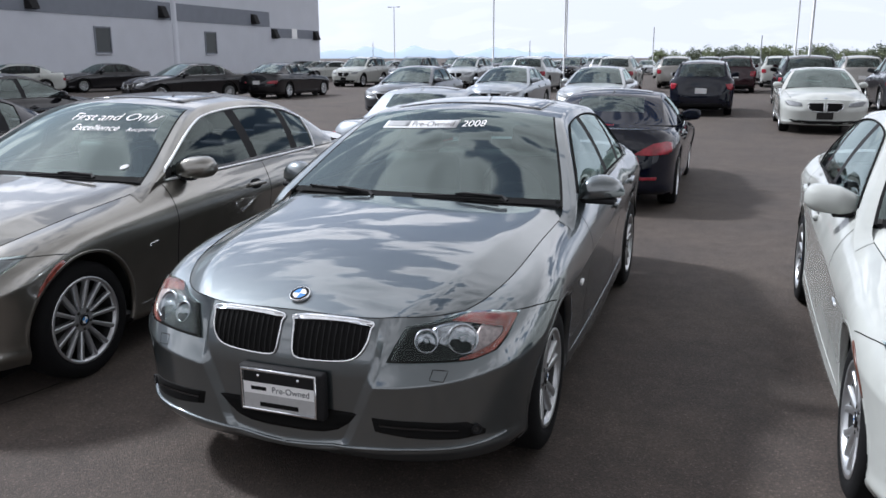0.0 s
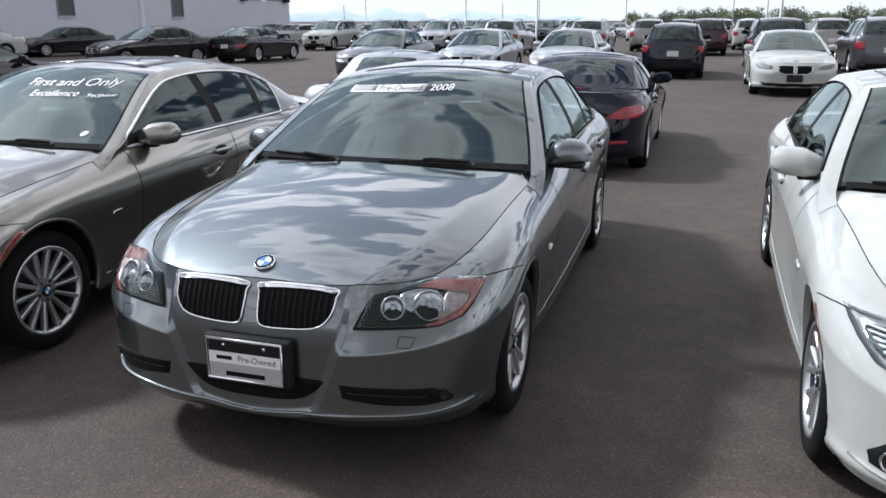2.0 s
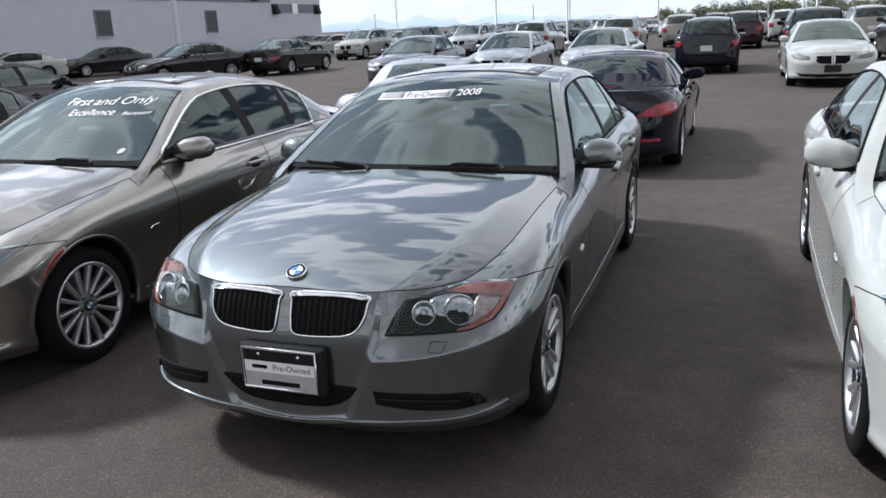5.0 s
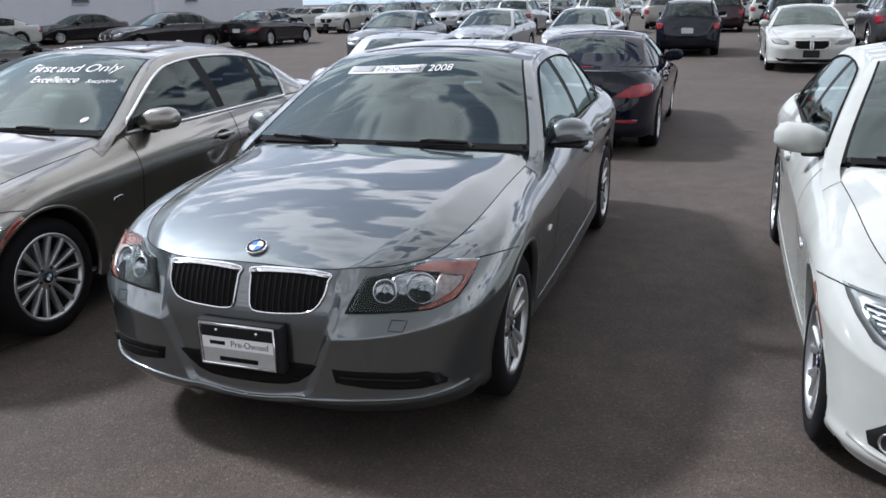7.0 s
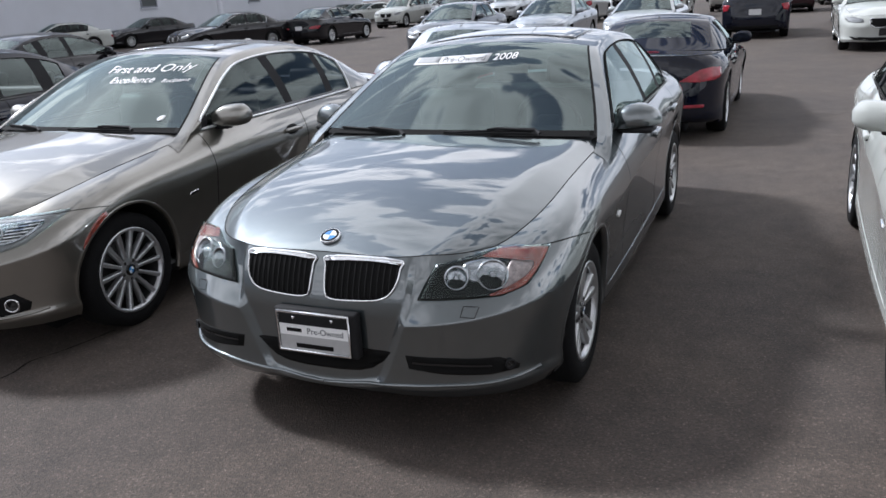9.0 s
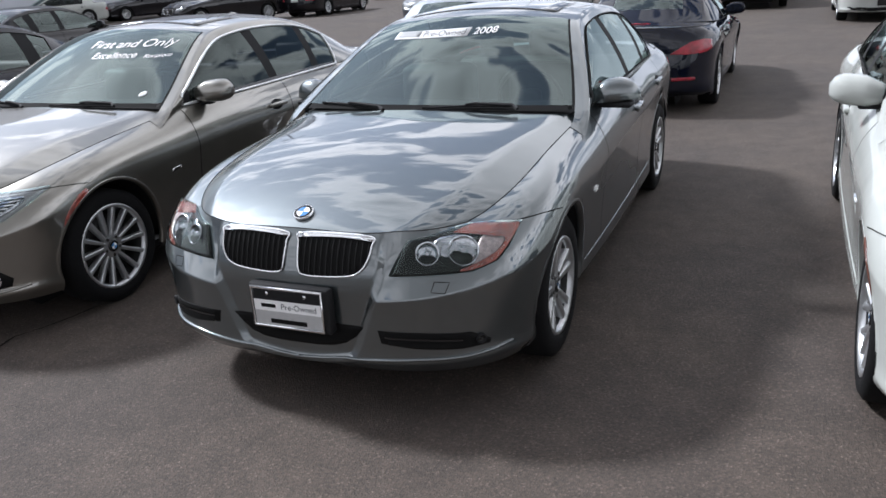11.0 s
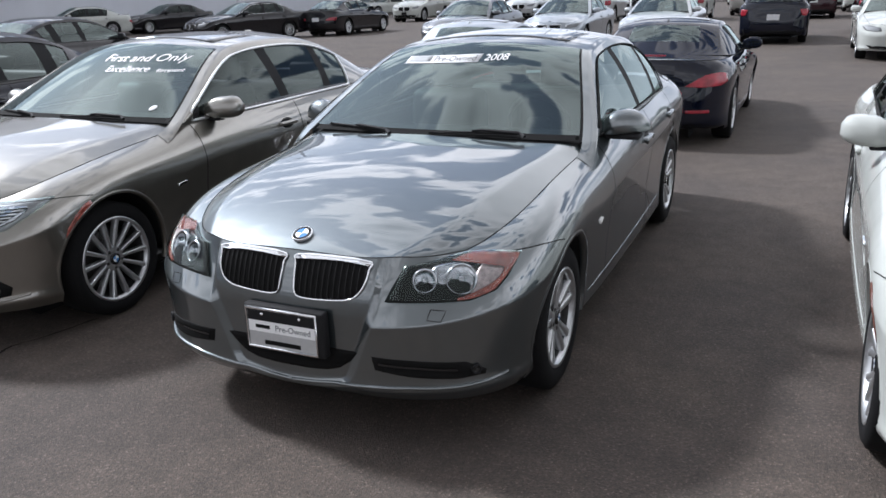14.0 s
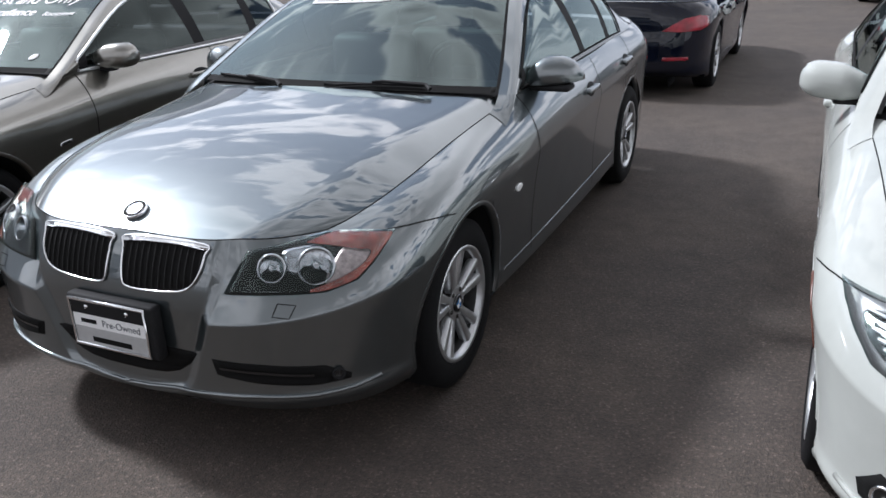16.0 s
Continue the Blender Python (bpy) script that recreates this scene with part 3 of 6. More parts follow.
def station(q, p):
    """The place along the nose, given for a rounder plan, at the same breadth for power p."""
    if q >= 1:
        return q
    return 2 / math.pi * math.asin(min(1.0, math.sin(q * math.pi / 2) ** (p / 2.7)))


def nose_point(t, q):
    """A point of the nose's plan outline and its normal."""
    th = max(q, 1e-4) * math.pi / 2
    e = 2 / t["p"]
    return (t["half"] * math.sin(th) ** e, t["yc"] * (1 - math.cos(th) ** e),
            (math.sin(th) ** (2 - e)) / t["half"], -(math.cos(th) ** (2 - e)) / t["yc"])


def body_columns(t, fine):
    """The plan outline of half the body: (q, x, y, normal x, normal y)."""
    W, yc, yr, L = t["half"], t["yc"], t["yr"], t["length"]
    cols = []
    nf, nr = (46, 16) if fine else (14, 10)
    qf = sorted(set(np.linspace(0, 1, nf, endpoint=False)) | ({station(v, t["p"]) for v in (0.184, 0.190, 0.197, 0.204, 0.211, 0.218, 0.224)} if fine else set()))
    for q in qf:
        x, y, nx, ny = nose_point(t, q)
        cols.append((q, x if q > 0 else 0.0, y, nx, ny))
    step = 0.035 if fine else 0.09
    ys = set(np.linspace(yc, L - yr, int((L - yr - yc) / step)).round(4))
    ys |= {round(v, 4) for v in t["doors"]} | {round(t["cowl"], 4), round(t["deck"], 4)}
    ys = sorted(ys)
    ys = [y for i, y in enumerate(ys) if i == 0 or y - ys[i - 1] > 0.008]
    for y in ys:
        cols.append((1 + (y - yc) / (L - yr - yc), W, y, 1, 0))
    for q in np.linspace(0, 1, nr + 1)[1:]:
        th = min(q, 1 - 1e-4) * math.pi / 2
        e = 2 / t["pr"]
        x, y = W * math.cos(th) ** e, L - yr + yr * math.sin(th) ** e
        nx, ny = (math.cos(th) ** (2 - e)) / W, (math.sin(th) ** (2 - e)) / yr
        cols.append((2 + q, x if q < 1 else 0.0, y, nx, ny))
    return cols


def top_patch(edge, jc, crown, bow_end, crease=0.0, lift=None):
    """The hood or the boot lid, between the upper edge of nose and sides and its own image."""
    C = edge[jc]
    n = len(edge) - jc
    cols = np.array([e[0] / C[0] for e in edge[:jc + 1]])
    c0 = float(cols[np.argmin(abs(cols - 0.72))])
    ex = np.concatenate([-edge[:jc + 1, 0], edge[:jc + 1, 0]])
    fair = [np.polyfit(ex, np.concatenate([edge[:jc + 1, c]] * 2), 6) for c in (1, 2)]
    rows = []
    for b in range(n):
        S = edge[jc + b]
        f = b / (n - 1)
        fade = 1 - (1 - bow_end) * f
        row = []
        for a in range(jc + 1):
            F = edge[a]
            fx = F[0] / C[0]
            hold = max(0.0, 1 - 14 * f) if crease else 1.0
            Fy = F[1] * hold + float(np.polyval(fair[0], F[0])) * (1 - hold)
            Fz = F[2] * hold + float(np.polyval(fair[1], F[0])) * (1 - hold)
            K = crown * f ** 0.8 * (2.2 - f) / 1.2 + (0 if lift is None else lift[jc + b])
            if crease:
                c = c0 + (0.77 - c0) * f
                fx = fx * c / c0 if fx <= c0 + 1e-6 else c + (fx - c0) * (1 - c) / (1 - c0)
                k = 1 - 0.20 * (fx / c) ** 2.2 if fx <= c + 1e-6 else 0.80 * (1 - (fx - c) / (1 - c))
            else:
                k = 1 - fx ** 2.4
            z = S[2] + (Fz - C[2]) * (1 - f) + K * k
            row.append((S[0] * fx, S[1] + (Fy - C[1]) * fade, z))
        rows.append(row)
    return np.array(rows)


def fair(p, length, weight=None):
    """Smooth a run of points: waves shorter than about six lengths go, the form stays."""
    p = np.asarray(p, float)
    h = np.linalg.norm(np.diff(p, axis=0), axis=1) + 1e-5
    t = np.concatenate([[0], np.cumsum(h)])
    n = len(p)
    own = np.zeros(n)
    own[:-1] += h / 2
    own[1:] += h / 2
    w = own * (1 if weight is None else weight)
    d = np.zeros((n - 3, n))
    for i in range(n - 3):
        q = t[i:i + 4]
        for k in range(4):
            d[i, i + k] = 6 / np.prod([q[k] - q[m] for m in range(4) if m != k])
        d[i] *= math.sqrt((q[3] - q[0]) / 3)
    a = np.diag(w) + length ** 6 * d.T @ d
    return np.linalg.solve(a, w[:, None] * p)


def fair_skin(skin, qs, vv, step0, step1):
    """Fair nose and sides as two sheets that meet in a short step, keeping the shoulder crease sharp."""
    m = 9
    sign = np.array((-1.0, 1.0, 1.0))
    n0 = max(i for i in range(len(qs)) if qs[i] <= step0 + 1e-6) + 1
    n1 = min(i for i in range(len(qs)) if qs[i] >= step1 - 1e-6)
    low = [j for j in range(len(vv)) if vv[j] <= 4.0]
    high = [j for j in range(len(vv)) if vv[j] > 3.99]
    for turn in range(3):
        for j in range(len(vv)):
            run = np.concatenate([skin[m:0:-1, j] * sign, skin[:n0, j]])
            w = np.ones(len(run))
            w[-1] = 40
            skin[:n0, j] = fair(run, 0.06, w)[m:]
            run = np.concatenate([skin[n1:, j], skin[-2:-m - 2:-1, j] * sign])
            w = np.ones(len(run))
            w[0] = 40
            skin[n1:, j] = fair(run, 0.10 if vv[j] < 4.5 else 0.15, w)[:len(qs) - n1]
        skin[0, :, 0] = 0
        skin[-1, :, 0] = 0
        for i in range(len(qs)):
            for rows_v, length in ((low, 0.008), (high, 0.06)):
                run = skin[i, rows_v]
                w = np.ones(len(run))
                w[0] = w[-1] = 300
                skin[i, rows_v] = fair(run, length, w)
    for i in range(n0, n1):
        k = (qs[i] - qs[n0 - 1]) / (qs[n1] - qs[n0 - 1])
        k = k * k * (3 - 2 * k)
        skin[i] = skin[n0 - 1] * (1 - k) + skin[n1] * k
    skin[:, :, 0] = np.maximum(skin[:, :, 0], 0)
    return skin


def hood_sheet(edge, jc, crown, lift, fold):
    """A fair hood over its outline: one smooth surface with a soft fold towards each side."""
    net = top_patch(edge, jc, crown, 1.0, 0.010, lift)
    n, m = net.shape[:2]
    C = edge[jc]
    cols = np.array([e[0] / C[0] for e in edge[:jc + 1]])
    c0 = float(cols[np.argmin(abs(cols - 0.70))])
    out = np.zeros_like(net)
    drop = np.zeros((n, m))
    for b in range(n):
        S = edge[jc + b]
        f = b / (n - 1)
        c = c0 + (0.90 - c0) * f
        for a in range(m):
            fx = cols[a]
            fx = fx * c / c0 if fx <= c0 + 1e-6 else c + (fx - c0) * (1 - c) / (1 - c0)
            out[b, a, 0] = S[0] * fx
            out[b, a, 1] = S[1] + (np.interp(fx * C[0], edge[:jc + 1, 0], edge[:jc + 1, 1]) - C[1])
            u = (fx - c) * S[0] / 0.010
            drop[b, a] = -fold * 0.010 * (math.log1p(math.exp(u)) if u < 30 else u)
    def basis(x, y):
        return np.stack([x ** i * y ** j for i, js in ((0, 4), (2, 2)) for j in range(js)], -1)
    x, y = out[:, :, 0], out[:, :, 1]
    zt = np.array([[np.interp(x[b, a], net[b, :, 0], net[b, :, 2]) for a in range(m)] for b in range(n)])
    w = np.full((n, m), 0.02)
    w[0], w[:, -1], w[-1], w[:, 0] = 1.0, 1.6, 1.0, 0.35
    A = basis(x, y)
    k = np.linalg.lstsq(A.reshape(n * m, -1) * w.reshape(-1, 1), ((zt - drop) * w).ravel(), rcond=None)[0]
    out[:, :, 2] = A @ k + drop
    return out


def by_pieces(values, idx, cuts, degree=3):
    """Each stretch of a line made one low polynomial through its ends."""
    out = values.copy()
    for a, b in zip(cuts, cuts[1:]):
        r = [i for i in range(len(idx)) if a - 1e-6 <= idx[i] <= b + 1e-6]
        w = np.ones(len(r))
        w[0] = w[-1] = 60
        for c in range(values.shape[1]):
            out[r, c] = np.polyval(np.polyfit(idx[r], values[r, c], degree, w=w), idx[r])
    return out


def both(name, geo, mats, parent, label="", smooth=True):
    """The same part on both sides of a car."""
    return part(name, geo, mats, parent, label, smooth), part(name, geo.flipped(), mats, parent, label, smooth)


def build_car(name, label, group, t, paint_mat, fine=True, style="double", rim=None, trim=None, glass=None, nose="twin", lamps="early", tail="sedan", sensor=False, colour_word="", roof_mat=None):
    """A whole car of one template; returns the Empty and its skin."""
    car = thing(name, label, "car", group)
    fz = t.get("fz", 1.0)
    W, L = t["half"], t["length"]
    cols = body_columns(t, fine)
    nv = 36 if fine else 15
    keys = np.array([station(s[0], t["p"]) for s in t["sections"]])
    q_hood = station(0.57, t["p"])
    sec = np.array([[v for p in s[1] for v in p] for s in t["sections"]])
    vv = np.linspace(0, 7, nv)
    if fine:
        vv = np.array(sorted(set(vv.round(4)) | {3.92, 4.0, 4.08}))
        nv = len(vv)
    skin = np.zeros((len(cols), nv, 3))
    for i, (q, x, y, nx, ny) in enumerate(cols):
        s = pchip(keys, sec, np.array(q)).reshape(8, 2)
        low = vv <= 4.0
        d = np.concatenate([pchip(np.arange(5), s[:5, 0], vv[low]), pchip(np.arange(4, 8), s[4:, 0], vv[~low])])
        z = np.concatenate([pchip(np.arange(5), s[:5, 1], vv[low]), pchip(np.arange(4, 8), s[4:, 1], vv[~low])])
        skin[i, :, 2] = z
        if fine and 0 < q < 0.45:
            # the outer panels of the nose draw in towards the chin
            k = q / 0.18 if q < 0.18 else (0.45 - q) / 0.27
            for j in range(nv):
                qj = q + k * float(np.interp(vv[j], (1, 2, 3, 4, 5), (-0.100, -0.095, -0.048, -0.025, 0.0)))
                x, y, nx, ny = nose_point(t, qj)
                nn = math.hypot(nx, ny)
                skin[i, j, 0], skin[i, j, 1] = max(x - d[j] * nx / nn, 0), y - d[j] * ny / nn
            continue
        nn = math.hypot(nx, ny)
        skin[i, :, 0] = np.maximum(x - d * nx / nn, 0) if x > 0 else 0
        skin[i, :, 1] = y - d * ny / nn
    qs = np.array([c[0] for c in cols])
    ys = np.array([c[2] for c in cols])
    # the hood's long edge runs straight from lamp to windscreen
    i0 = int(np.argmin(abs(qs - q_hood)))
    i1 = int(np.argmin(abs(ys - t["cowl"]) + 10 * (qs < 1) + 10 * (qs > 2)))
    a, b = skin[i0, -1].copy(), skin[i1, -1].copy()
    lift = np.zeros(len(cols))
    for i in range(i0, i1):
        k = (skin[i, -1, 1] - a[1]) / (b[1] - a[1])
        dx = a[0] + (b[0] - a[0]) * (k + 0.8 * k * (1 - k)) - skin[i, -1, 0]
        dz = a[2] + (b[2] - a[2]) * (k + 0.3 * k * (1 - k)) - skin[i, -1, 2]
        lift[i] = max(-dz, 0)
        near_top = np.clip((vv - 5.0) / 2.0, 0, 1) ** 1.5
        skin[i, :, 0] += dx * near_top
        skin[i, :, 2] += dz * near_top
    if fine:
        skin = fair_skin(skin, qs, vv, station(0.190, t["p"]), station(0.218, t["p"]))
        # the tail draws in
        back = np.clip((skin[:, :, 1] - 2.1) / (L - 2.1), 0, 1)
        skin[:, :, 0] *= 1 - 0.075 * back ** 2
        jc = int(np.argmin(abs(qs - q_hood)))
        upto = np.clip((vv - 5.0) / 2.0, 0, 1)[None] ** 1.5
        ex, ey = skin[:jc + 1, -1, 0], skin[:jc + 1, -1, 1].copy()
        arc = np.stack([ex ** 0, ex ** 2, ex ** 4, ex ** 6], 1)
        wt = np.ones(len(ex))
        wt[-1] = 30
        ef = arc @ np.linalg.lstsq(arc * wt[:, None], ey * wt, rcond=None)[0]
        skin[:jc + 1, :, 1] += (ef - ey)[:, None] * upto
        hood = hood_sheet(skin[:i1 + 1, -1], jc, t["hood_crown"], lift, 0.23)
        gap = np.concatenate([hood[0, :, 2], hood[1:, -1, 2]]) - skin[:i1 + 1, -1, 2]
        skin[:i1 + 1, :, 2] += gap[:, None] * upto
        skin[i1 + 1:i1 + 13, :, 2] += gap[-1] * np.linspace(1, 0, 12)[:, None] * upto
    # wheel arches
    cut = np.zeros(skin.shape[:2], bool)
    R = t["arch"]
    wr = t["wheel_r"]
    for wy in t["wheels"]:
        dy, dz = skin[:, :, 1] - wy, skin[:, :, 2] - wr
        r = np.hypot(dy, dz)
        inside = (r < R) & (skin[:, :, 0] > 0.4 * W)
        k = np.where(inside, R / np.maximum(r, 1e-6), 1)
        full = skin.copy()
        keep = inside.copy()
        for i in range(1, skin.shape[0] - 1):
            for j in range(nv):
                if inside[i, j]:
                    nb = [(i + a, j + b) for a in (-1, 0, 1) for b in (-1, 0, 1) if 0 <= j + b < nv]
                    if any(not inside[p] for p in nb):
                        z2 = wr + dz[i, j] * k[i, j]
                        if z2 > skin[i, 0, 2] - 0.02:
                            full[i, j, 1], full[i, j, 2] = wy + dy[i, j] * k[i, j], z2
                            keep[i, j] = False
        skin = full
        cut |= keep

    def skin_part(sel):
        """Faces (i, j) of the skin for which sel holds."""
        g = Geo()
        index = {}
        for i in range(len(cols) - 1):
            for j in range(nv - 1):
                quad = [(i, j), (i + 1, j), (i + 1, j + 1), (i, j + 1)]
                if any(cut[q] for q in quad) or not sel(i, j):
                    continue
                f = []
                for q in quad:
                    if q not in index:
                        index[q] = len(g.v)
                        g.v.append(tuple(skin[q]))
                    f.append(index[q])
                g.f.append(f)
                g.m.append(0)
        return g

    d1, d2, d3 = t["doors"]
    jl = int(np.searchsorted(vv, 5.75))
    front_w, rear_w = t["wheels"]

    def zone(i, j):
        q, y = 0.5 * (qs[i] + qs[i + 1]), 0.5 * (ys[i] + ys[i + 1])
        if y < front_w and (j < jl or q < station(0.70, t["p"])):
            return "front_bumper"
        if y < d1:
            return "front_fender"
        if y < d2:
            return "front_door"
        if y < d3:
            return "rear_door"
        if (y > rear_w and vv[j] < 4.3) or q > 2.9:
            return "rear_bumper"
        return "rear_quarter_panel"

    zones = {z: skin_part(lambda i, j, z=z: zone(i, j) == z) for z in ("front_bumper", "front_fender", "front_door", "rear_door", "rear_bumper", "rear_quarter_panel")}
    # hood and boot lid
    ci = int(np.argmin(abs(ys - t["cowl"]) + 10 * (qs < 1) + 10 * (qs > 2)))
    edge = skin[:ci + 1, -1]
    if not fine:
        jc = int(np.argmin(abs(qs - q_hood)))
        hood = top_patch(edge, jc, t["hood_crown"], 1.0, 0.0, lift)
    hood_geo = Geo().grid(hood).mirrored()
    if tail != "suv":
        di = int(np.argmin(abs(ys - t["deck"]) + 10 * (qs < 1) + 10 * (qs > 2)))
        edge_r = skin[di:, -1][::-1]
        jr = len([q for q in qs if q > 2]) - int(0.45 * len([q for q in qs if q > 2]))
        deck = top_patch(edge_r, jr, t["deck_crown"], 0.7)
        deck_geo = Geo().grid(deck).mirrored()
        deck_geo.f = [q[::-1] for q in deck_geo.f]
    for z in ("front_bumper", "rear_bumper"):
        part(z, join(zones[z]).mirrored(), paint_mat, car)
    for z in ("front_fender", "front_door", "rear_door", "rear_quarter_panel"):
        if zones[z].f:
            part(z, zones[z], paint_mat, car)
            part(z, zones[z].flipped(), paint_mat, car)
    part("hood", hood_geo, paint_mat, car)
    if tail != "suv":
        part("boot_lid", deck_geo, paint_mat, car)
    # under side
    floor = Geo().box((-W * 0.55, 0.28, 0.17), (W * 0.55, L - 0.3, 0.21))
    floor.box((-W * 0.84, front_w + R, 0.17), (W * 0.84, rear_w - R, 0.21))
    part("floor_pan", floor, M_BLACK, car)
    for wy in t["wheels"]:
        liner = Geo()
        rows = []
        for a in np.linspace(math.radians(-22), math.radians(202), 24):
            xo = W * (0.955 - 0.13 * min(max(0.40 - math.sin(a), 0), 0.75) / 0.75)
            rows.append([(x, wy + (R - 0.003) * math.cos(a), wr + (R - 0.003) * math.sin(a)) for x in (0.45 * W, xo - 0.04, xo)])
        liner.grid(rows)
        liner.add([(0.46 * W, wy + R * math.cos(a), wr + R * math.sin(a)) for a in np.linspace(0, 2 * math.pi, 24, endpoint=False)], [list(range(24))])
        both("wheel_arch_liner", liner, M_BLACK, car)
        if fine or t.get("tall"):
            arch_skin = Skin([zones[z] for z in zones])
            lipw = 0.03 if t.get("tall") else 0.009
            rows = []
            for a in np.linspace(math.radians(-16), math.radians(196), 48):
                c, s = math.cos(a), math.sin(a)
                x1 = arch_skin.hit("side", wy + (R + lipw) * c, wr + (R + lipw) * s)[0][0]
                x2 = arch_skin.hit("side", wy + (R + lipw * 2) * c, wr + (R + lipw * 2) * s)[0][0]
                if min(x1, x2) < 0.6 * W:
                    continue
                grow = 0.012 if t.get("tall") else 0.0012
                x0 = x1 + (x1 - x2) * 0.9
                rows.append([(x0 - 0.03, wy + (R - 0.006) * c, wr + (R - 0.006) * s), (x0 + grow, wy + (R - 0.006) * c, wr + (R - 0.006) * s),
                             (x1 + grow, wy + (R + lipw) * c, wr + (R + lipw) * s), (x1 - 0.004, wy + (R + lipw + 0.005) * c, wr + (R + lipw + 0.005) * s)])
            both("wheel_arch_lip", Geo().grid(rows), M_BLACK if t.get("tall") else paint_mat, car)
    # greenhouse
    nt, nx = (56, 27) if fine else (28, 11)
    idx = np.linspace(0, 8, nt)
    rail = np.array([pchip(np.arange(9), np.array(t["rail"])[:, c], idx) for c in range(3)]).T
    cen = np.array([pchip(np.arange(9), np.array(t["centre"])[:, c], idx) for c in range(2)]).T
    belt = np.array([pchip(np.arange(9), np.array(t["belt"])[:, c], idx) for c in range(2)]).T
    if fine:
        near = [idx[np.argmin(abs(idx - v))] for v in (0, t["screen"][1], t["back"][0], 8)]
        rail, cen = by_pieces(rail, idx, near, 3), by_pieces(cen, idx, near, 2)
        belt = by_pieces(belt, idx, (0, 8), 3)
    upper = np.zeros((nt, nx, 3))
    for k, f in enumerate(np.linspace(0, 1, nx)):
        upper[:, k, 0] = rail[:, 0] * f
        upper[:, k, 1] = rail[:, 1] + cen[:, 0] * (1 - f ** 2)
        upper[:, k, 2] = rail[:, 2] + cen[:, 1] * (1 - f ** 2.1)
    skin_side = Skin([zones[z] for z in zones])
    beltx = np.array([skin_side.hit("side", y, z - 0.02)[0][0] for y, z in belt])
    beltx = np.minimum(beltx, W * 0.945) - 0.012
    beltx = np.polyval(np.polyfit(idx, beltx, 3), idx)
    nw = 14 if fine else 8
    ws = np.concatenate([[0, 0.06], np.linspace(0.06, 0.89, nw)[1:], [0.95, 1.0]])
    sidef = np.zeros((nt, len(ws), 3))
    for k, w in enumerate(ws):
        bulge = 0.022 * math.sin(math.pi * w)
        sidef[:, k, 0] = beltx + (rail[:, 0] - beltx) * w + bulge
        sidef[:, k, 1] = belt[:, 0] + (rail[:, 1] - belt[:, 0]) * w
        sidef[:, k, 2] = belt[:, 1] + (rail[:, 2] - belt[:, 1]) * w

    def rows_between(a, b):
        r = [i for i in range(nt) if a - 1e-6 <= idx[i] <= b + 1e-6]
        return r

    s0, s1 = t["screen"]
    b0, b1 = t["back"]
    rs, rb = rows_between(s0, s1), rows_between(b0, b1)
    roof_rows = list(range(rs[-1], rb[0] + 1))
    top_paint = roof_mat or paint_mat
    fe = nx - 3 if fine else nx - 2
    fb = int((nx - 1) * t["backw"]) if "backw" in t else fe

    def strip(rows, a, b):
        return Geo().grid(upper[np.ix_(rows, range(a, b + 1))]).mirrored()

    fi = fe - 1 if fine else fe
    if fine:
        rim_in = upper[rs, fe] * 0.55 + upper[rs, fi] * 0.45
        border = join(Geo().grid(np.stack([rim_in, upper[rs, fe]], 1)).mirrored(), strip(rs[:2], 0, fi))
        part("screen_border", border, M_GAP, car, "black printed windscreen border")
    screen = strip(rs, 0, fi)
    if fine:
        screen = Geo().grid(np.concatenate([upper[rs[1:], :fi + 1], rim_in[1:, None]], 1)).mirrored()
    part("windscreen", screen, G_SCREEN, car, "clear windscreen glass").visible_shadow = False
    rg = rows_between(b0, t["bend"]) if "bend" in t else rb
    if len(rg) < len(rb):
        part("rear_shelf_panel", strip(rb[len(rg) - 1:], 0, fb), top_paint, car)
    part("rear_window", strip(rg, 0, fb), G_SIDE if tail != "suv" else G_DARK, car).visible_shadow = False
    part("roof", strip(roof_rows, 0, nx - 2), top_paint, car)
    nwin = len(ws) - 3

    def wrap(rows, a):
        """Pillar skin from the glass edge round to the side window."""
        return Geo().grid(np.concatenate([upper[np.ix_(rows, range(a, nx))], sidef[np.ix_(rows, [len(ws) - 2, nwin])]], 1))

    pillar_end = np.concatenate([upper[0, fe:], sidef[0, [len(ws) - 2, nwin]]])
    # the pillar runs out over the top of the fender
    side_i = [i for i in range(len(cols)) if 1 <= qs[i] <= 2]
    y_out = rail[0, 1] - 0.15
    foot = [[np.interp(v, vv, [np.interp(y_out, ys[side_i], skin[side_i, j, c]) for j in range(nv)]) for c in range(3)] for v in np.linspace(7.0, 6.05, len(pillar_end))]
    foot = np.array(foot) + np.array((0.001, 0, 0.0025))
    lean = upper[0, nx - 1] - upper[4, nx - 1]
    lean = lean / np.linalg.norm(lean) * 0.15
    run = np.array((-0.002, -0.15, -0.038))
    rows_f = []
    for k in np.linspace(1, 0, 9):
        h1, h2, h3, h4 = 2 * k ** 3 - 3 * k ** 2 + 1, k ** 3 - 2 * k ** 2 + k, 3 * k ** 2 - 2 * k ** 3, k ** 3 - k ** 2
        rows_f.append(pillar_end * h1 + lean * h2 + foot * h3 + run * h4)
    front_end = Geo().grid(np.array(rows_f))
    side_rail = join(front_end, wrap(rs, fe), wrap(rb, fb), wrap(roof_rows, nx - 2))
    # tail of the side: C pillar closes the window
    iq = len([1 for i in range(nt) if idx[i] <= t.get("cend", 6.75)])
    cpil = Geo().grid(sidef[iq - 1:, :nwin + 1], flip=True)
    ia = 6 if fine else 4
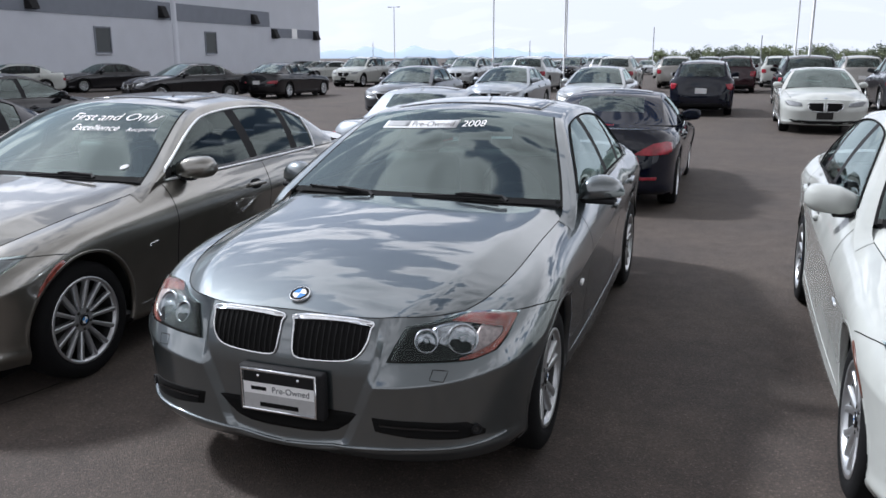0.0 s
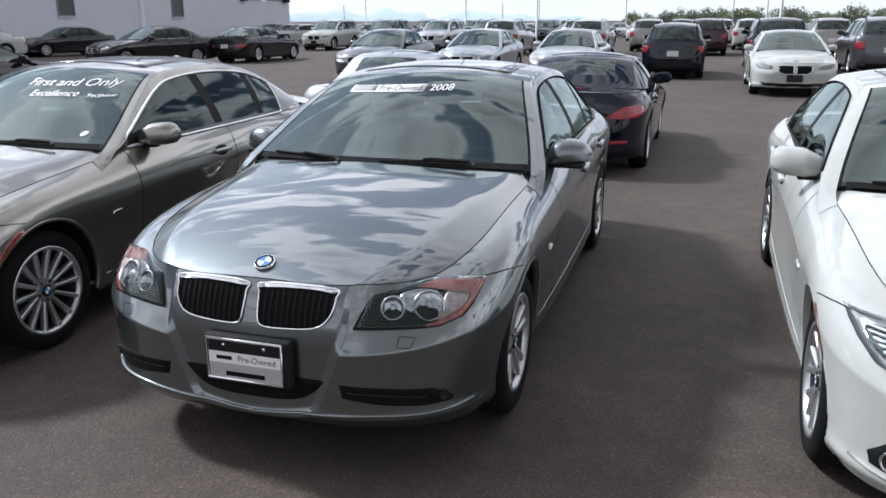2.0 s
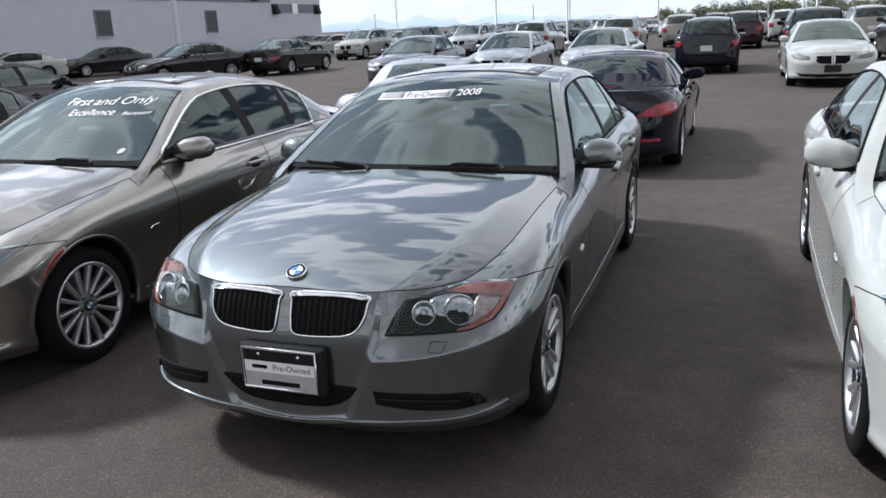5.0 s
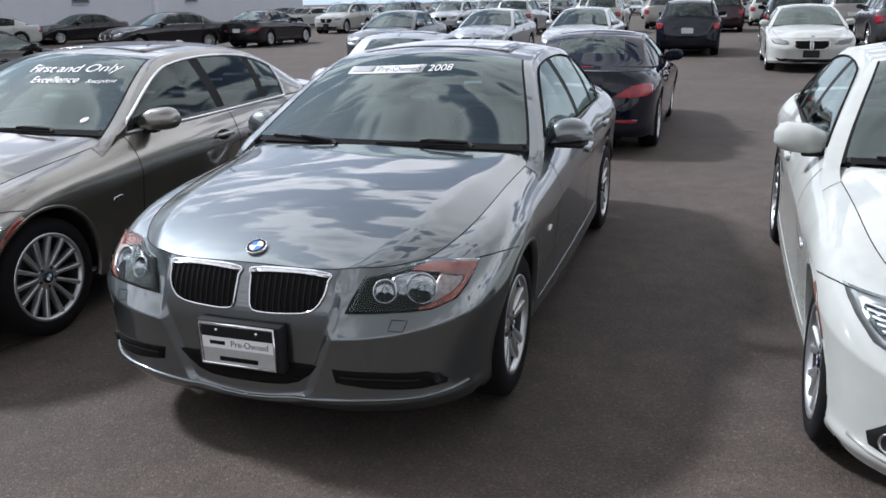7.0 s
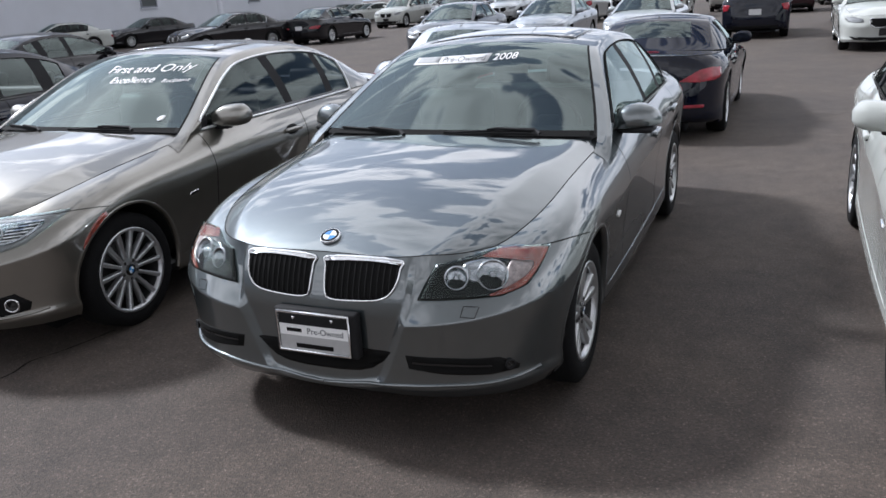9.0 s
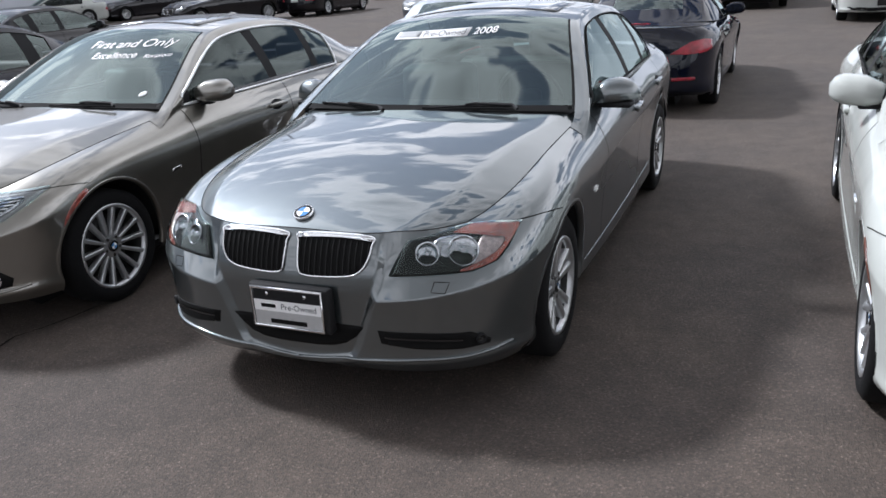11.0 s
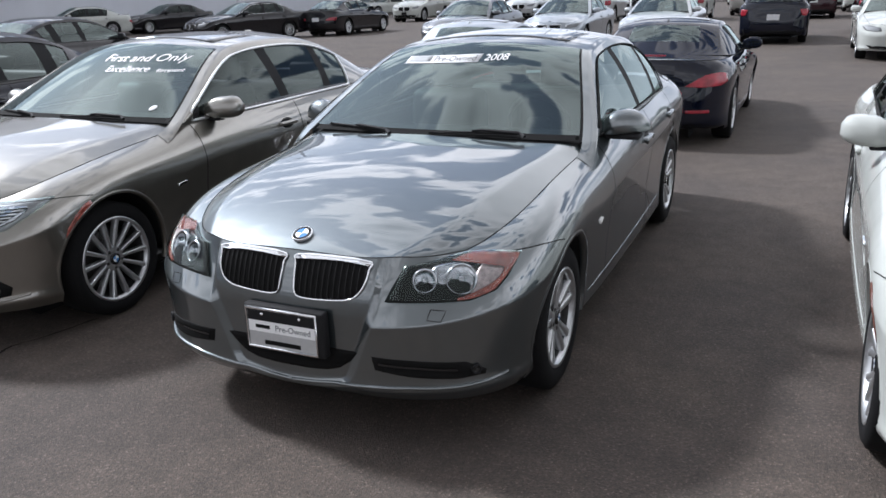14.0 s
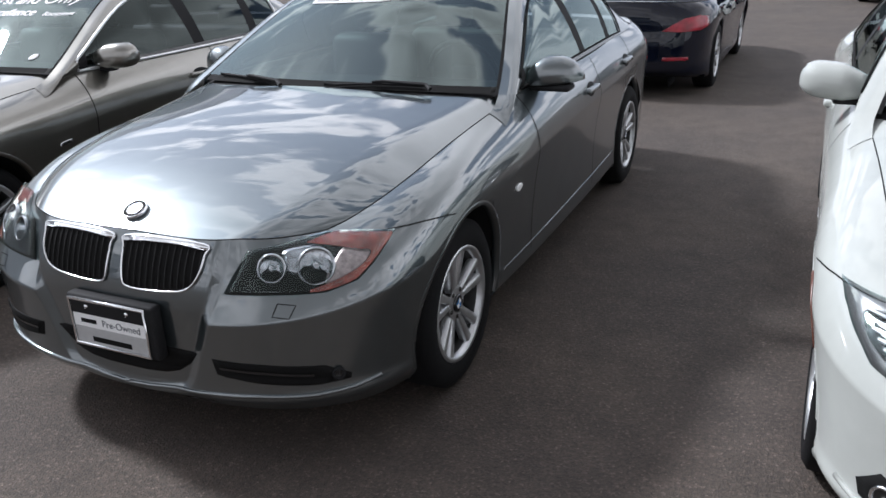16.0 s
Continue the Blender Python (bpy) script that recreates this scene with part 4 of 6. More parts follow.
    apil = Geo().grid(sidef[ia - 3:ia, :nwin + 1], flip=True)
    low = sidef[:ia - 2, :1] + np.array((0.004, 0, -0.06))
    foot_pillar = Geo().grid(np.concatenate([low, sidef[:ia - 2, :nwin + 1]], 1), flip=True)
    # filler from the fender to the foot of the pillar
    sel = np.array([i for i in range(len(cols)) if 1 <= qs[i] <= 2])
    y_end = float(sidef[ia - 2, 0, 1])
    fill_a = [[np.interp(y, ys[sel], skin[sel, -1, c]) for c in range(3)] for y in np.linspace(t["cowl"] - 0.03, y_end, 6)]
    q0, q1 = rail[0] + np.array((-0.03, 0.03, 0.0)), sidef[ia - 2, 0] + np.array((0.0, 0, 0.012))
    fill_b = [q0 + (q1 - q0) * k for k in np.linspace(0, 1, 6)]
    base_fill = Geo().grid([fill_a, fill_b], flip=True)
    both("roof_pillar", join(side_rail, cpil, foot_pillar, base_fill), top_paint, car, smooth=fine)
    both("mirror_corner_trim", apil, M_BLACK, car)
    both("window_seal", Geo().grid(sidef[ia - 1:iq, :2], flip=True), M_GLOSS, car)
    gl = glass or G_SIDE
    py0, py1 = t["pillar"]
    bands = [("front_side_window", -9, py0), ("rear_side_window", py1, t["quarter"]), ("quarter_window", t["quarter"] + 0.03, 99)]
    win = sidef[ia - 1:iq, 1:nwin + 1]
    mid = win[:, :, 1].mean(1)
    for nm, a, b in bands:
        rr = [i for i in range(len(win)) if a <= mid[i] <= b]
        if len(rr) < 2:
            continue
        lo = max(rr[0] - 1, 0) if nm != "front_side_window" else rr[0]
        if nm != "front_side_window":
            both("door_pillar_trim", Geo().grid(win[max(last, 0):rr[0] + 1], flip=True), M_BLACK, car, "black door pillar trim")
        g = Geo().grid(win[rr[0]:rr[-1] + 1], flip=True)
        for q in (g, g.flipped()):
            part(nm, q, gl, car).visible_shadow = False
        last = rr[-1]
    if trim:
        k = nwin
        path = np.vstack([sidef[ia - 3:iq, 0 if trim is M_TRIM else 1], sidef[iq - 1, 2:k], sidef[ia - 3:iq, k][::-1]])
        g = Geo().tube(path + np.array((0.007, 0, 0)), 0.0085 if trim is M_TRIM else 0.005, 6, closed=True)
        both("window_trim", g, trim, car, "bright chrome window surround" if trim in (M_CHROME, M_TRIM) else "black window surround")
    if fine:
        roof_skin = Skin([strip(roof_rows, 0, nx - 1)])
        ya, yb = rail[rs[-1], 1] + 0.07, rail[rs[-1], 1] + 0.52
        xr = 0.74 * rail[rs[-1], 0]
        sr = part("sunroof", roof_skin.patch("top", polyline([(-xr, ya), (xr, ya), (xr, yb), (-xr, yb)], 0.05, True), 0.003, 5, 0.002), G_ROOF, car, "dark glass sunroof panel")
        part("sunroof_seal", roof_skin.line("top", [(-xr - .008, ya - .008), (xr + .008, ya - .008), (xr + .008, yb + .008), (-xr - .008, yb + .008)], 0.006, 0.004, closed=True), M_GAP, sr)
        fp, fn = roof_skin.hit("top", 0, rail[rb[0], 1] - 0.05)
        fin = Geo().grid([[(w * k, fp[1] - 0.09 + 0.18 * u, fp[2] - 0.01 + 0.058 * v * math.sin(math.pi * min(1, u * 0.6 + 0.4)) * u ** 0.6) for w, v in ((-1, 0), (-.5, .8), (0, 1), (.5, .8), (1, 0))] for u, k in zip(np.linspace(0, 1, 8), (.004, .012, .016, .018, .018, .016, .012, .004))])
        part("roof_aerial", fin, paint_mat, car)
    allskin = Skin([zones[z] for z in zones] + [zones[z].flipped() for z in zones] + [hood_geo] + ([deck_geo] if tail != "suv" else []))
    # cowl under the wipers
    end = hood[-1]
    base = upper[0]
    cow = Geo()
    fr = np.linspace(0, 0.92, 13)
    hx = np.interp(fr * end[-1, 0], end[:, 0], end[:, 1]), np.interp(fr * end[-1, 0], end[:, 0], end[:, 2])
    bx = np.interp(fr * rail[0, 0], base[:, 0], base[:, 1]), np.interp(fr * rail[0, 0], base[:, 0], base[:, 2])
    cow.grid([[(fr[i] * end[-1, 0], hx[0][i] - 0.03, hx[1][i] - 0.012) for i in range(13)], [(fr[i] * rail[0, 0], bx[0][i] + 0.05, bx[1][i] - 0.004) for i in range(13)]])
    part("cowl", cow.mirrored(), M_BLACK, car)
    # wheels
    rim_r = rim or t["rim_r"]
    for wy in t["wheels"]:
        for s in (1, -1):
            wheel(car, s * t["track"], wy, wr, rim_r, style, fine=fine)
    # mirrors
    my, mz = t["mirror"]
    mx = 0.90 * W
    for s in (1, -1):
        m = new("door_mirror")
        m.parent = car
        g = Geo()
        n1, n2 = 20, 12
        rows = []
        for i in range(n2 + 1):
            u = i / n2
            dome = style == "double" and fine
            e = min(1.0, 0.62 + 1.1 * u) * (1 - max(0.0, (u - 0.55) / 0.45) ** 3.2 * 0.86) ** 0.5
            if dome:
                e = max(0.02, 1 - ((u - 0.40) / (0.61 if u > 0.40 else 0.47)) ** 2) ** 0.5
            hgt = (0.112 if dome else 0.084) * e
            dep = 0.088 * (0.15 + 0.85 * e)
            rr = []
            for a in np.linspace(0, 2 * math.pi, n1, endpoint=False):
                c, sn = math.cos(a), math.sin(a)
                back = -dep * max(c, 0) ** 0.8 + 0.014 * abs(min(c, 0))
                rr.append((mx - 0.022 + 0.228 * u, my + 0.075 + back + 0.055 * u, mz + (0.014 if dome else 0.048) + hgt * np.sign(sn) * abs(sn) ** 0.7 * (1.0 if sn > 0 else 0.10 if dome else 0.66) + 0.016 * u))
            rows.append(rr)
        g.grid(rows, close=True)
        g.f += [[j for j in reversed(range(n1))], [n2 * n1 + j for j in range(n1)]]
        g.m += [0, 0]
        foot = Geo().rbox((mx - 0.075, my + 0.035, mz - 0.010), (mx + 0.085, my + 0.105, mz + 0.018), 0.014)
        part("mirror_shell", g if s > 0 else g.flipped(), paint_mat, m)
        if dome:
            foot = join(foot, Geo().rbox((mx - 0.01, my + 0.02, mz - 0.014), (mx + 0.17, my + 0.125, mz + 0.014), 0.014))
        part("mirror_foot", foot if s > 0 else foot.flipped(), M_BLACK, m)
    # handles
    for hy, hz in t["handles"]:
        p, n = skin_side.hit("side", hy, hz)
        g = Geo().rbox((p[0] - 0.012, hy - 0.10, hz - 0.014), (p[0] + 0.028, hy + 0.10, hz + 0.016), 0.014)
        c = skin_side.patch("side", ellipse(hy, hz, 0.075, 0.035), 0.0015, 3, 0.001)
        for s in (1, -1):
            h = part("door_handle", g if s > 0 else g.flipped(), paint_mat, car)
            part("handle_cup", c if s > 0 else c.flipped(), M_BLACK, h)
    # shut lines
    top = lambda y: float(np.interp(y, ys[qs >= 1][:-4], skin[qs >= 1][:-4, -1, 2]))
    for y, zlow in ((d1, 0.26), (d2, 0.26), (d3, 0.60 if d3 > rear_w - R * 1.2 else 0.26)):
        both("shut_line", skin_side.line("side", [(y, zlow * fz + 0.0), (y, top(y) - 0.004)], 0.006), M_GAP, car)
    sill = skin_side.lay("side", polyline([(front_w + R + 0.05, 0.285 * fz), (rear_w - R - 0.05, 0.315 * fz)], 0.1), 0.001)
    both("sill_ridge", Geo().tube(sill, 0.002 if fine else 0.006, 6), paint_mat, car)
    both("hood_shut_line", Geo().tube(skin[:ci + 1, -1] + np.array((0, 0, 0.0005)), 0.0020, 5), M_GAP, car)
    if tail != "suv":
        both("boot_shut_line", Geo().tube(skin[di:, -1], 0.0035, 5), M_GAP, car)
    # cabin
    by = t["belt"]
    zb = t["belt"][3][1]
    seats(car, t, zb, fine)
    return car, allskin, skin_side, upper, rs, dict(hood=hood, rail=rail, sidef=sidef, rb=rb)


def seats(car, t, zb, fine):
    """Dashboard, steering wheel, seats and lining seen through the glass."""
    W = t["half"]
    y0 = t["rail"][0][1]
    yp = t["pillar"][0]
    lining = Geo()
    lining.box((-W * 0.86, y0 - 0.1, 0.30), (W * 0.86, t["belt"][-1][0], 0.36))
    for s in (-1, 1):
        lining.box((s * W * 0.84 - 0.03, y0 + 0.22, 0.30), (s * W * 0.84 + 0.03, t["belt"][-1][0], zb - 0.03))
    lining.box((-W * 0.8, t["belt"][-1][0] - 0.1, 0.3), (W * 0.8, t["belt"][-1][0] - 0.05, zb - 0.03))
    lining.box((-W * 0.72, y0 - 0.10, 0.2), (W * 0.72, y0 - 0.04, zb - 0.12))
    part("cabin_lining", lining, M_CABIN, car)
    dash = Geo().rbox((-W * 0.76, y0 + 0.02, zb - 0.30), (W * 0.76, y0 + 0.44, zb - 0.015), 0.06)
    part("dashboard", dash, M_CABIN, car)
    wheel_g = Geo().tube([(W * 0.40 + 0.18 * math.cos(a), y0 + 0.56 - 0.06 * math.sin(a), zb - 0.03 + 0.17 * math.sin(a)) for a in np.linspace(0, 2 * math.pi, 24, endpoint=False)], 0.014, 6, closed=True)
    wheel_g.rbox((W * 0.40 - 0.07, y0 + 0.53, zb - 0.10), (W * 0.40 + 0.07, y0 + 0.59, zb + 0.02), 0.03)
    part("steering_wheel", wheel_g, M_CABIN, car)
    for s in (-1, 1):
        g = Geo().rbox((s * W * 0.40 - 0.25, yp - 0.62, 0.36), (s * W * 0.40 + 0.25, yp - 0.08, 0.56), 0.08)
        g.rbox((s * W * 0.40 - 0.245, yp - 0.20, 0.42), (s * W * 0.40 + 0.245, yp + 0.0, zb + 0.12), 0.07)
        g.rbox((s * W * 0.40 - 0.13, yp - 0.11, zb + 0.14), (s * W * 0.40 + 0.13, yp - 0.01, zb + 0.31), 0.045)
        part("front_seat", g, M_SEAT, car)
    yb = min(t["quarter"] + 0.32, t["belt"][-1][0] - 0.2)
    g = Geo().rbox((-W * 0.72, yb - 0.5, 0.36), (W * 0.72, yb, 0.54), 0.07)
    g.rbox((-W * 0.70, yb - 0.08, 0.40), (W * 0.70, yb + 0.10, zb + 0.04), 0.07)
    for s in (-1, 1):
        g.rbox((s * W * 0.38 - 0.13, yb + 0.0, zb + 0.04), (s * W * 0.38 + 0.13, yb + 0.09, zb + 0.18), 0.04)
    part("rear_seat", g, M_SEAT, car)
    if fine:
        cy, cz = t["rail"][3][1] - 0.10, t["rail"][3][2] - 0.05
        m = Geo().rbox((-0.12, cy - 0.02, cz - 0.035), (0.12, cy + 0.02, cz + 0.035), 0.02)
        m.tube([(0, cy, cz + 0.02), (0, cy - 0.03, cz + 0.06)], 0.012, 6)
        part("inside_mirror", m, M_BLACK, car)


# ---- lamps, grilles and badges laid on the bodies ----


def roundel(parent, centre, normal, r=0.041):
    """A round badge with blue and white quarters."""
    n = Vector(normal).normalized()
    holder = new("round_badge")
    holder.parent = parent
    holder.matrix_basis = Matrix.Translation(Vector(centre)) @ n.to_track_quat("Z", "Y").to_matrix().to_4x4()
    part("badge_rim", Geo().revolve([(-0.004, r), (0.004, r), (0.006, r - 0.002), (0.005, r - 0.004)], 32, "z"), M_CHROME, holder)
    part("badge_band", Geo().revolve([(0.0055, r - 0.003), (0.0055, r - 0.014)], 32, "z"), M_SLAT, holder)
    g = Geo()
    rr = r - 0.014
    for k in range(4):
        g.add([(0, 0, 0.006)] + [(rr * math.cos(q), rr * math.sin(q), 0.006) for q in np.linspace(k * math.pi / 2, (k + 1) * math.pi / 2, 8)], [list(range(9))], k % 2)
    part("badge_field", g, [M_WHITE, M_SKYBLUE], holder, "blue and white quartered badge")
    return holder


def smooth_outline(pts, n=48):
    return spline(pts, n, closed=True)


def kidney(car, skin, pts, slats, ring_r=0.007, cap=None):
    """One half of the twin grille: dark mouth, upright slats and a chrome frame."""
    grille = new("kidney_grille")
    grille.parent = car
    out = spline(pts, 64, closed=True)
    part("grille_mouth", skin.patch("front", out, 0.002, 4, 0.004), M_GAP, grille)
    lo, hi = out.min(0), out.max(0)
    cz = (lo[1] + hi[1]) / 2
    for k in range(slats):
        x = lo[0] + (hi[0] - lo[0]) * (k + 0.8) / (slats + 0.6)
        hits = []
        for a, b in zip(out, np.roll(out, -1, 0)):
            if (a[0] - x) * (b[0] - x) <= 0 and a[0] != b[0]:
                hits.append(a[1] + (b[1] - a[1]) * (x - a[0]) / (b[0] - a[0]))
        if len(hits) < 2:
            continue
        z0, z1 = min(hits) + 0.004, max(hits) - 0.004
        rows = []
        for z in np.linspace(z0, z1, 5):
            p, n = skin.hit("front", x, z)
            rows.append([p + np.array((-0.005, 0.004, 0)) , p + np.array((-0.0022, -0.007, 0)), p + np.array((0.0022, -0.007, 0)), p + np.array((0.005, 0.004, 0))])
        part("slat", Geo().grid(rows, flip=True), M_SLAT, grille)
    part("chrome_frame", skin.ring("front", out, ring_r, 0.006, 8), M_CHROME, grille, "bright chrome frame")
    if cap is not None:
        part("chrome_cap", skin.patch("front", cap, 0.0085, 3, 0.012), M_CHROME, grille, "wide chrome upper edge")
    return grille


def mir_pts(pts, s):
    return [(s * x, z) for x, z in (pts if s > 0 else pts[::-1])]


def dish(skin, x, z, r, parent, tilt=0.35, s=1, ring=None):
    """A round lamp: chrome ring and a hollow bright bowl, facing ahead."""
    p, n = skin.hit("front", x, z)
    d = (Vector((s * tilt, -1, 0.12)).normalized() * 0.4 + Vector(n) * 0.6).normalized()
    q = Matrix.Translation(Vector(p + n * 0.007)) @ d.to_track_quat("Z", "Y").to_matrix().to_4x4()
    lamp = new("round_lamp")
    lamp.parent = parent
    lamp.matrix_basis = q
    part("lamp_ring", Geo().revolve([(-0.006, r), (0.003, r + 0.001), (0.006, r - 0.003), (0.003, r - 0.007), (-0.002, r - 0.008)], 32, "z"), ring or M_LAMP, lamp)
    part("lamp_bowl", Geo().revolve([(0.0, r - 0.006), (-0.003, r * 0.80), (-0.005, r * 0.45), (-0.0055, r * 0.22), (0.004, r * 0.20), (0.006, r * 0.12), (0.006, 0.001)], 28, "z"), M_LAMP if ring is None else M_STEEL, lamp)
    return lamp


def headlamp(car, skin, s, style):
    """One headlamp of the near sedans."""
    lamp = new("headlamp")
    lamp.parent = car
    out = [(.402, .592), (.420, .640), (.452, .711), (.540, .722), (.597, .7325), (.642, .736), (.72, .737), (.806, .7285), (.800, .695), (.790, .663), (.766, .626), (.698, .604), (.571, .600)]
    if style != "early":
        out[7:10] = [(.838, .7395), (.828, .710), (.808, .675)]
    poly = polyline(mir_pts(out, s), 0.010, True)
    base = M_GAP if style == "early" else M_SILVER_LAMP
    part("lamp_housing", skin.patch("front", poly, 0.0015, 5, 0.003), base, lamp, "dark lamp housing")
    if style == "early":
        outer = [(.597, .7225), (.645, .736), (.72, .736), (.785, .729), (.803, .722), (.795, .690), (.780, .657), (.755, .627), (.698, .609), (.655, .606)]
        inner_line = [(.599, .7205), (.648, .714), (.700, .706), (.740, .699), (.768, .694), (.774, .682), (.762, .660), (.740, .645), (.700, .627), (.655, .612)]
        am = skin.band("front", mir_pts(outer, s) if s > 0 else mir_pts(outer, s)[::-1], mir_pts(inner_line, s) if s > 0 else mir_pts(inner_line, s)[::-1], 0.005)
        part("amber_lens", am, M_AMBER, lamp, "orange turn signal lens")
        inner = [(.690, .626), (.735, .643), (.760, .660), (.772, .682), (.765, .695), (.738, .700), (.700, .706), (.690, .665)]
        part("side_reflector", skin.patch("front", smooth_outline(mir_pts(inner, s), 28), 0.003, 4, 0.002), M_LAMP_CLEAR, lamp, "clear pinkish side reflector")
        bar = [(.556, .668), (.600, .650), (.630, .690), (.640, .714), (.590, .715), (.545, .706)]
        part("lamp_bridge", skin.patch("front", smooth_outline(mir_pts(bar, s), 24), 0.003, 3, 0.002), M_LAMP, lamp)
        dish(skin, s * .530, .664, 0.045, lamp, 0.3, s)
        dish(skin, s * .650, .667, 0.058, lamp, 0.3, s)
    else:
        chrome = [(.47, .64), (.56, .640), (.70, .630), (.775, .665), (.788, .712), (.70, .722), (.60, .712), (.50, .700)]
        part("lamp_bridge", skin.patch("front", smooth_outline(mir_pts(chrome, s), 36), 0.003, 4, 0.002), M_LAMP, lamp)
        for k in range(6):
            x0 = 0.655 + 0.012 * k
            zz = 0.645 + 0.013 * k
            part("lamp_fin", skin.line("front", mir_pts([(x0 - 0.02, zz), (min(x0 + .08, .785), zz + 0.004)], s), 0.006, 0.008), M_CHROME, lamp)
        for k in range(5):
            x0 = 0.661 + 0.012 * k
            zz = 0.6515 + 0.013 * k
            part("lamp_slot", skin.line("front", mir_pts([(x0 - 0.02, zz), (min(x0 + .08, .790), zz + 0.004)], s), 0.005, 0.0065), M_GAP, lamp)
        dish(skin, s * .53, .668, 0.040, lamp, 0.3, s)
        dish(skin, s * .635, .672, 0.045, lamp, 0.3, s)
    part("lamp_lens", skin.patch("front", poly, 0.0125, 6, 0.0115), G_LENS, lamp, "clear lamp lens").visible_shadow = False
    return lamp


def near_front(car, skin, side, upper, rs, style, plate):
    """The face of the near sedans."""
    coat = P_BLUE if car is main_car else P_TAN if car is tan_car else P_WHITE
    for s in (1, -1):
        k = [(.036, .604), (.050, .588), (.100, .583), (.207, .588), (.270, .598), (.305, .620), (.328, .660), (.333, .700), (.332, .727), (.20, .734), (.030, .730), (.027, .700), (.029, .660), (.032, .625)]
        cap = [(.022, .716), (.10, .722), (.20, .724), (.29, .721), (.334, .714), (.338, .728), (.27, .738), (.17, .7405), (.08, .739), (.024, .732)]
        kidney(car, skin, mir_pts(k, s), 13, 0.0038, np.array(polyline(mir_pts(cap, s), 0.015, True)))
        headlamp(car, skin, s, style)
        # lower mouths
        if style == "early":
            m = [(.372, .340), (.50, .322), (.66, .308), (.742, .312), (.745, .330), (.715, .355), (.688, .374), (.52, .388), (.36, .392)]
            mouth = part("side_intake", skin.patch("front", polyline(mir_pts(m, s), 0.02, True), 0.0015, 4, 0.002), M_SLAT, car, "black slotted side intake")
            part("intake_bar", skin.line("front", mir_pts([(.39, .368), (.54, .362), (.66, .348)], s), 0.008, 0.010), M_GLOSS, mouth)
            part("intake_slot", skin.line("front", mir_pts([(.39, .381), (.54, .376), (.665, .362)], s), 0.014, 0.004), M_GAP, mouth)
            part("intake_slot", skin.line("front", mir_pts([(.40, .346), (.54, .336), (.69, .322)], s), 0.020, 0.004), M_GAP, mouth)
            dish(skin, s * .716, .340, 0.020, car, 0.5, s, M_BLACK)
        else:
            m = [(.50, .300), (.66, .285), (.752, .300), (.762, .340), (.720, .395), (.62, .372), (.48, .352)]
            mouth = part("side_intake", skin.patch("front", polyline(mir_pts(m, s), 0.02, True), 0.0015, 4, 0.002), M_SLAT, car, "black side intake")
            dish(skin, s * .702, .338, 0.034, car, 0.5, s, M_CHROME)
        # washer flap
        w = [(.573, .579), (.626, .575), (.616, .541), (.567, .546)]
        part("washer_flap", skin.line("front", mir_pts(w, s), 0.003, 0.0015, closed=True), M_GAP, car)
        # ridge and lip
        part("bumper_shut_line", side.line("side", [(.33, .734), (.43, .734), (.50, .732), (.60, .722), (.652, .712)], 0.0045).flipped() if s < 0 else side.line("side", [(.33, .734), (.43, .734), (.50, .732), (.60, .722), (.652, .712)], 0.0045), M_GAP, car)
        lip = [(0.0, .238), (.10, .244), (.20, .256), (.36, .268), (.50, .276), (.665, .276), (.751, .282), (.80, .292)]
        lp = skin.lay("front", polyline(mir_pts(lip, s) if s > 0 else mir_pts(lip, s)[::-1], 0.03), 0.001)
        part("bumper_lip", Geo().tube(lp, 0.0075, 8), coat, car)
        r = side.patch("side", ellipse(1.30, .615, 0.032, 0.015, 20), 0.006, 3, 0.006)
        if style == "early":
            part("side_repeater", r if s > 0 else r.flipped(), M_WHITE, car, "clear oval side repeater")
        else:
            r = side.patch("side", polyline([(1.275, .612), (1.355, .622), (1.35, .640), (1.28, .632)], 0.02, True), 0.005, 3, 0.005)
            part("fender_badge", r if s > 0 else r.flipped(), M_CHROME, car, "small chrome fender badge")
        if car is tan_car or (car is white_car and s < 0):
            mk = 0.402 if car is tan_car else 0.3945
            arc = [(0.78 + r * math.cos(radians(q)), 0.317 + r * math.sin(radians(q))) for q, r in ((112, .386), (122, .384), (134, .384), (146, .386), (140, mk), (130, mk + .008), (120, mk + .010), (113, mk + .006))]
            a = side.patch("side", polyline(arc, 0.01, True), 0.004, 3, 0.003)
            part("side_marker", a if s > 0 else a.flipped(), M_AMBER if car is tan_car else M_MARKER, car, "orange side marker strip" if car is tan_car else "thin brown side marker strip")
    c = [(-.215, .318), (-.16, .302), (-.08, .296), (.08, .296), (.16, .302), (.215, .318), (.262, .350), (.296, .392), (.15, .398), (-.15, .398), (-.296, .392), (-.262, .350)]
    mouth = part("centre_intake", skin.patch("front", polyline(c, 0.02, True), 0.0015, 5, 0.002), M_SLAT, car, "black centre intake")
    for k in range(2):
        part("intake_bar", skin.line("front", [(-.225 - .03 * k, .332 + .03 * k), (.225 + .03 * k, .332 + .03 * k)], 0.007, 0.008), M_SLAT, mouth)
    p, n = skin.hit("top", 0, 0.155)
    roundel(car, p + n * 0.007, n)
    # dealer plate
    if plate:
        pl = new("number_plate")
        pl.parent = car
        pl.matrix_basis = pose(0.0, -0.034, 0.457, 90, 0, 0)
        part("plate_bracket", Geo().rbox((-.176, -.094, -.045), (.186, .092, 0.0), 0.012), M_BLACK, pl, "black plate bracket")
        part("plate_sheet", Geo().box((-.152, -.077, -.002), (.152, .077, .0035)), M_PLATE, pl)
        part("plate_top_band", Geo().box((-.150, .030, .003), (.150, .073, .0048)), M_BLACK, pl)
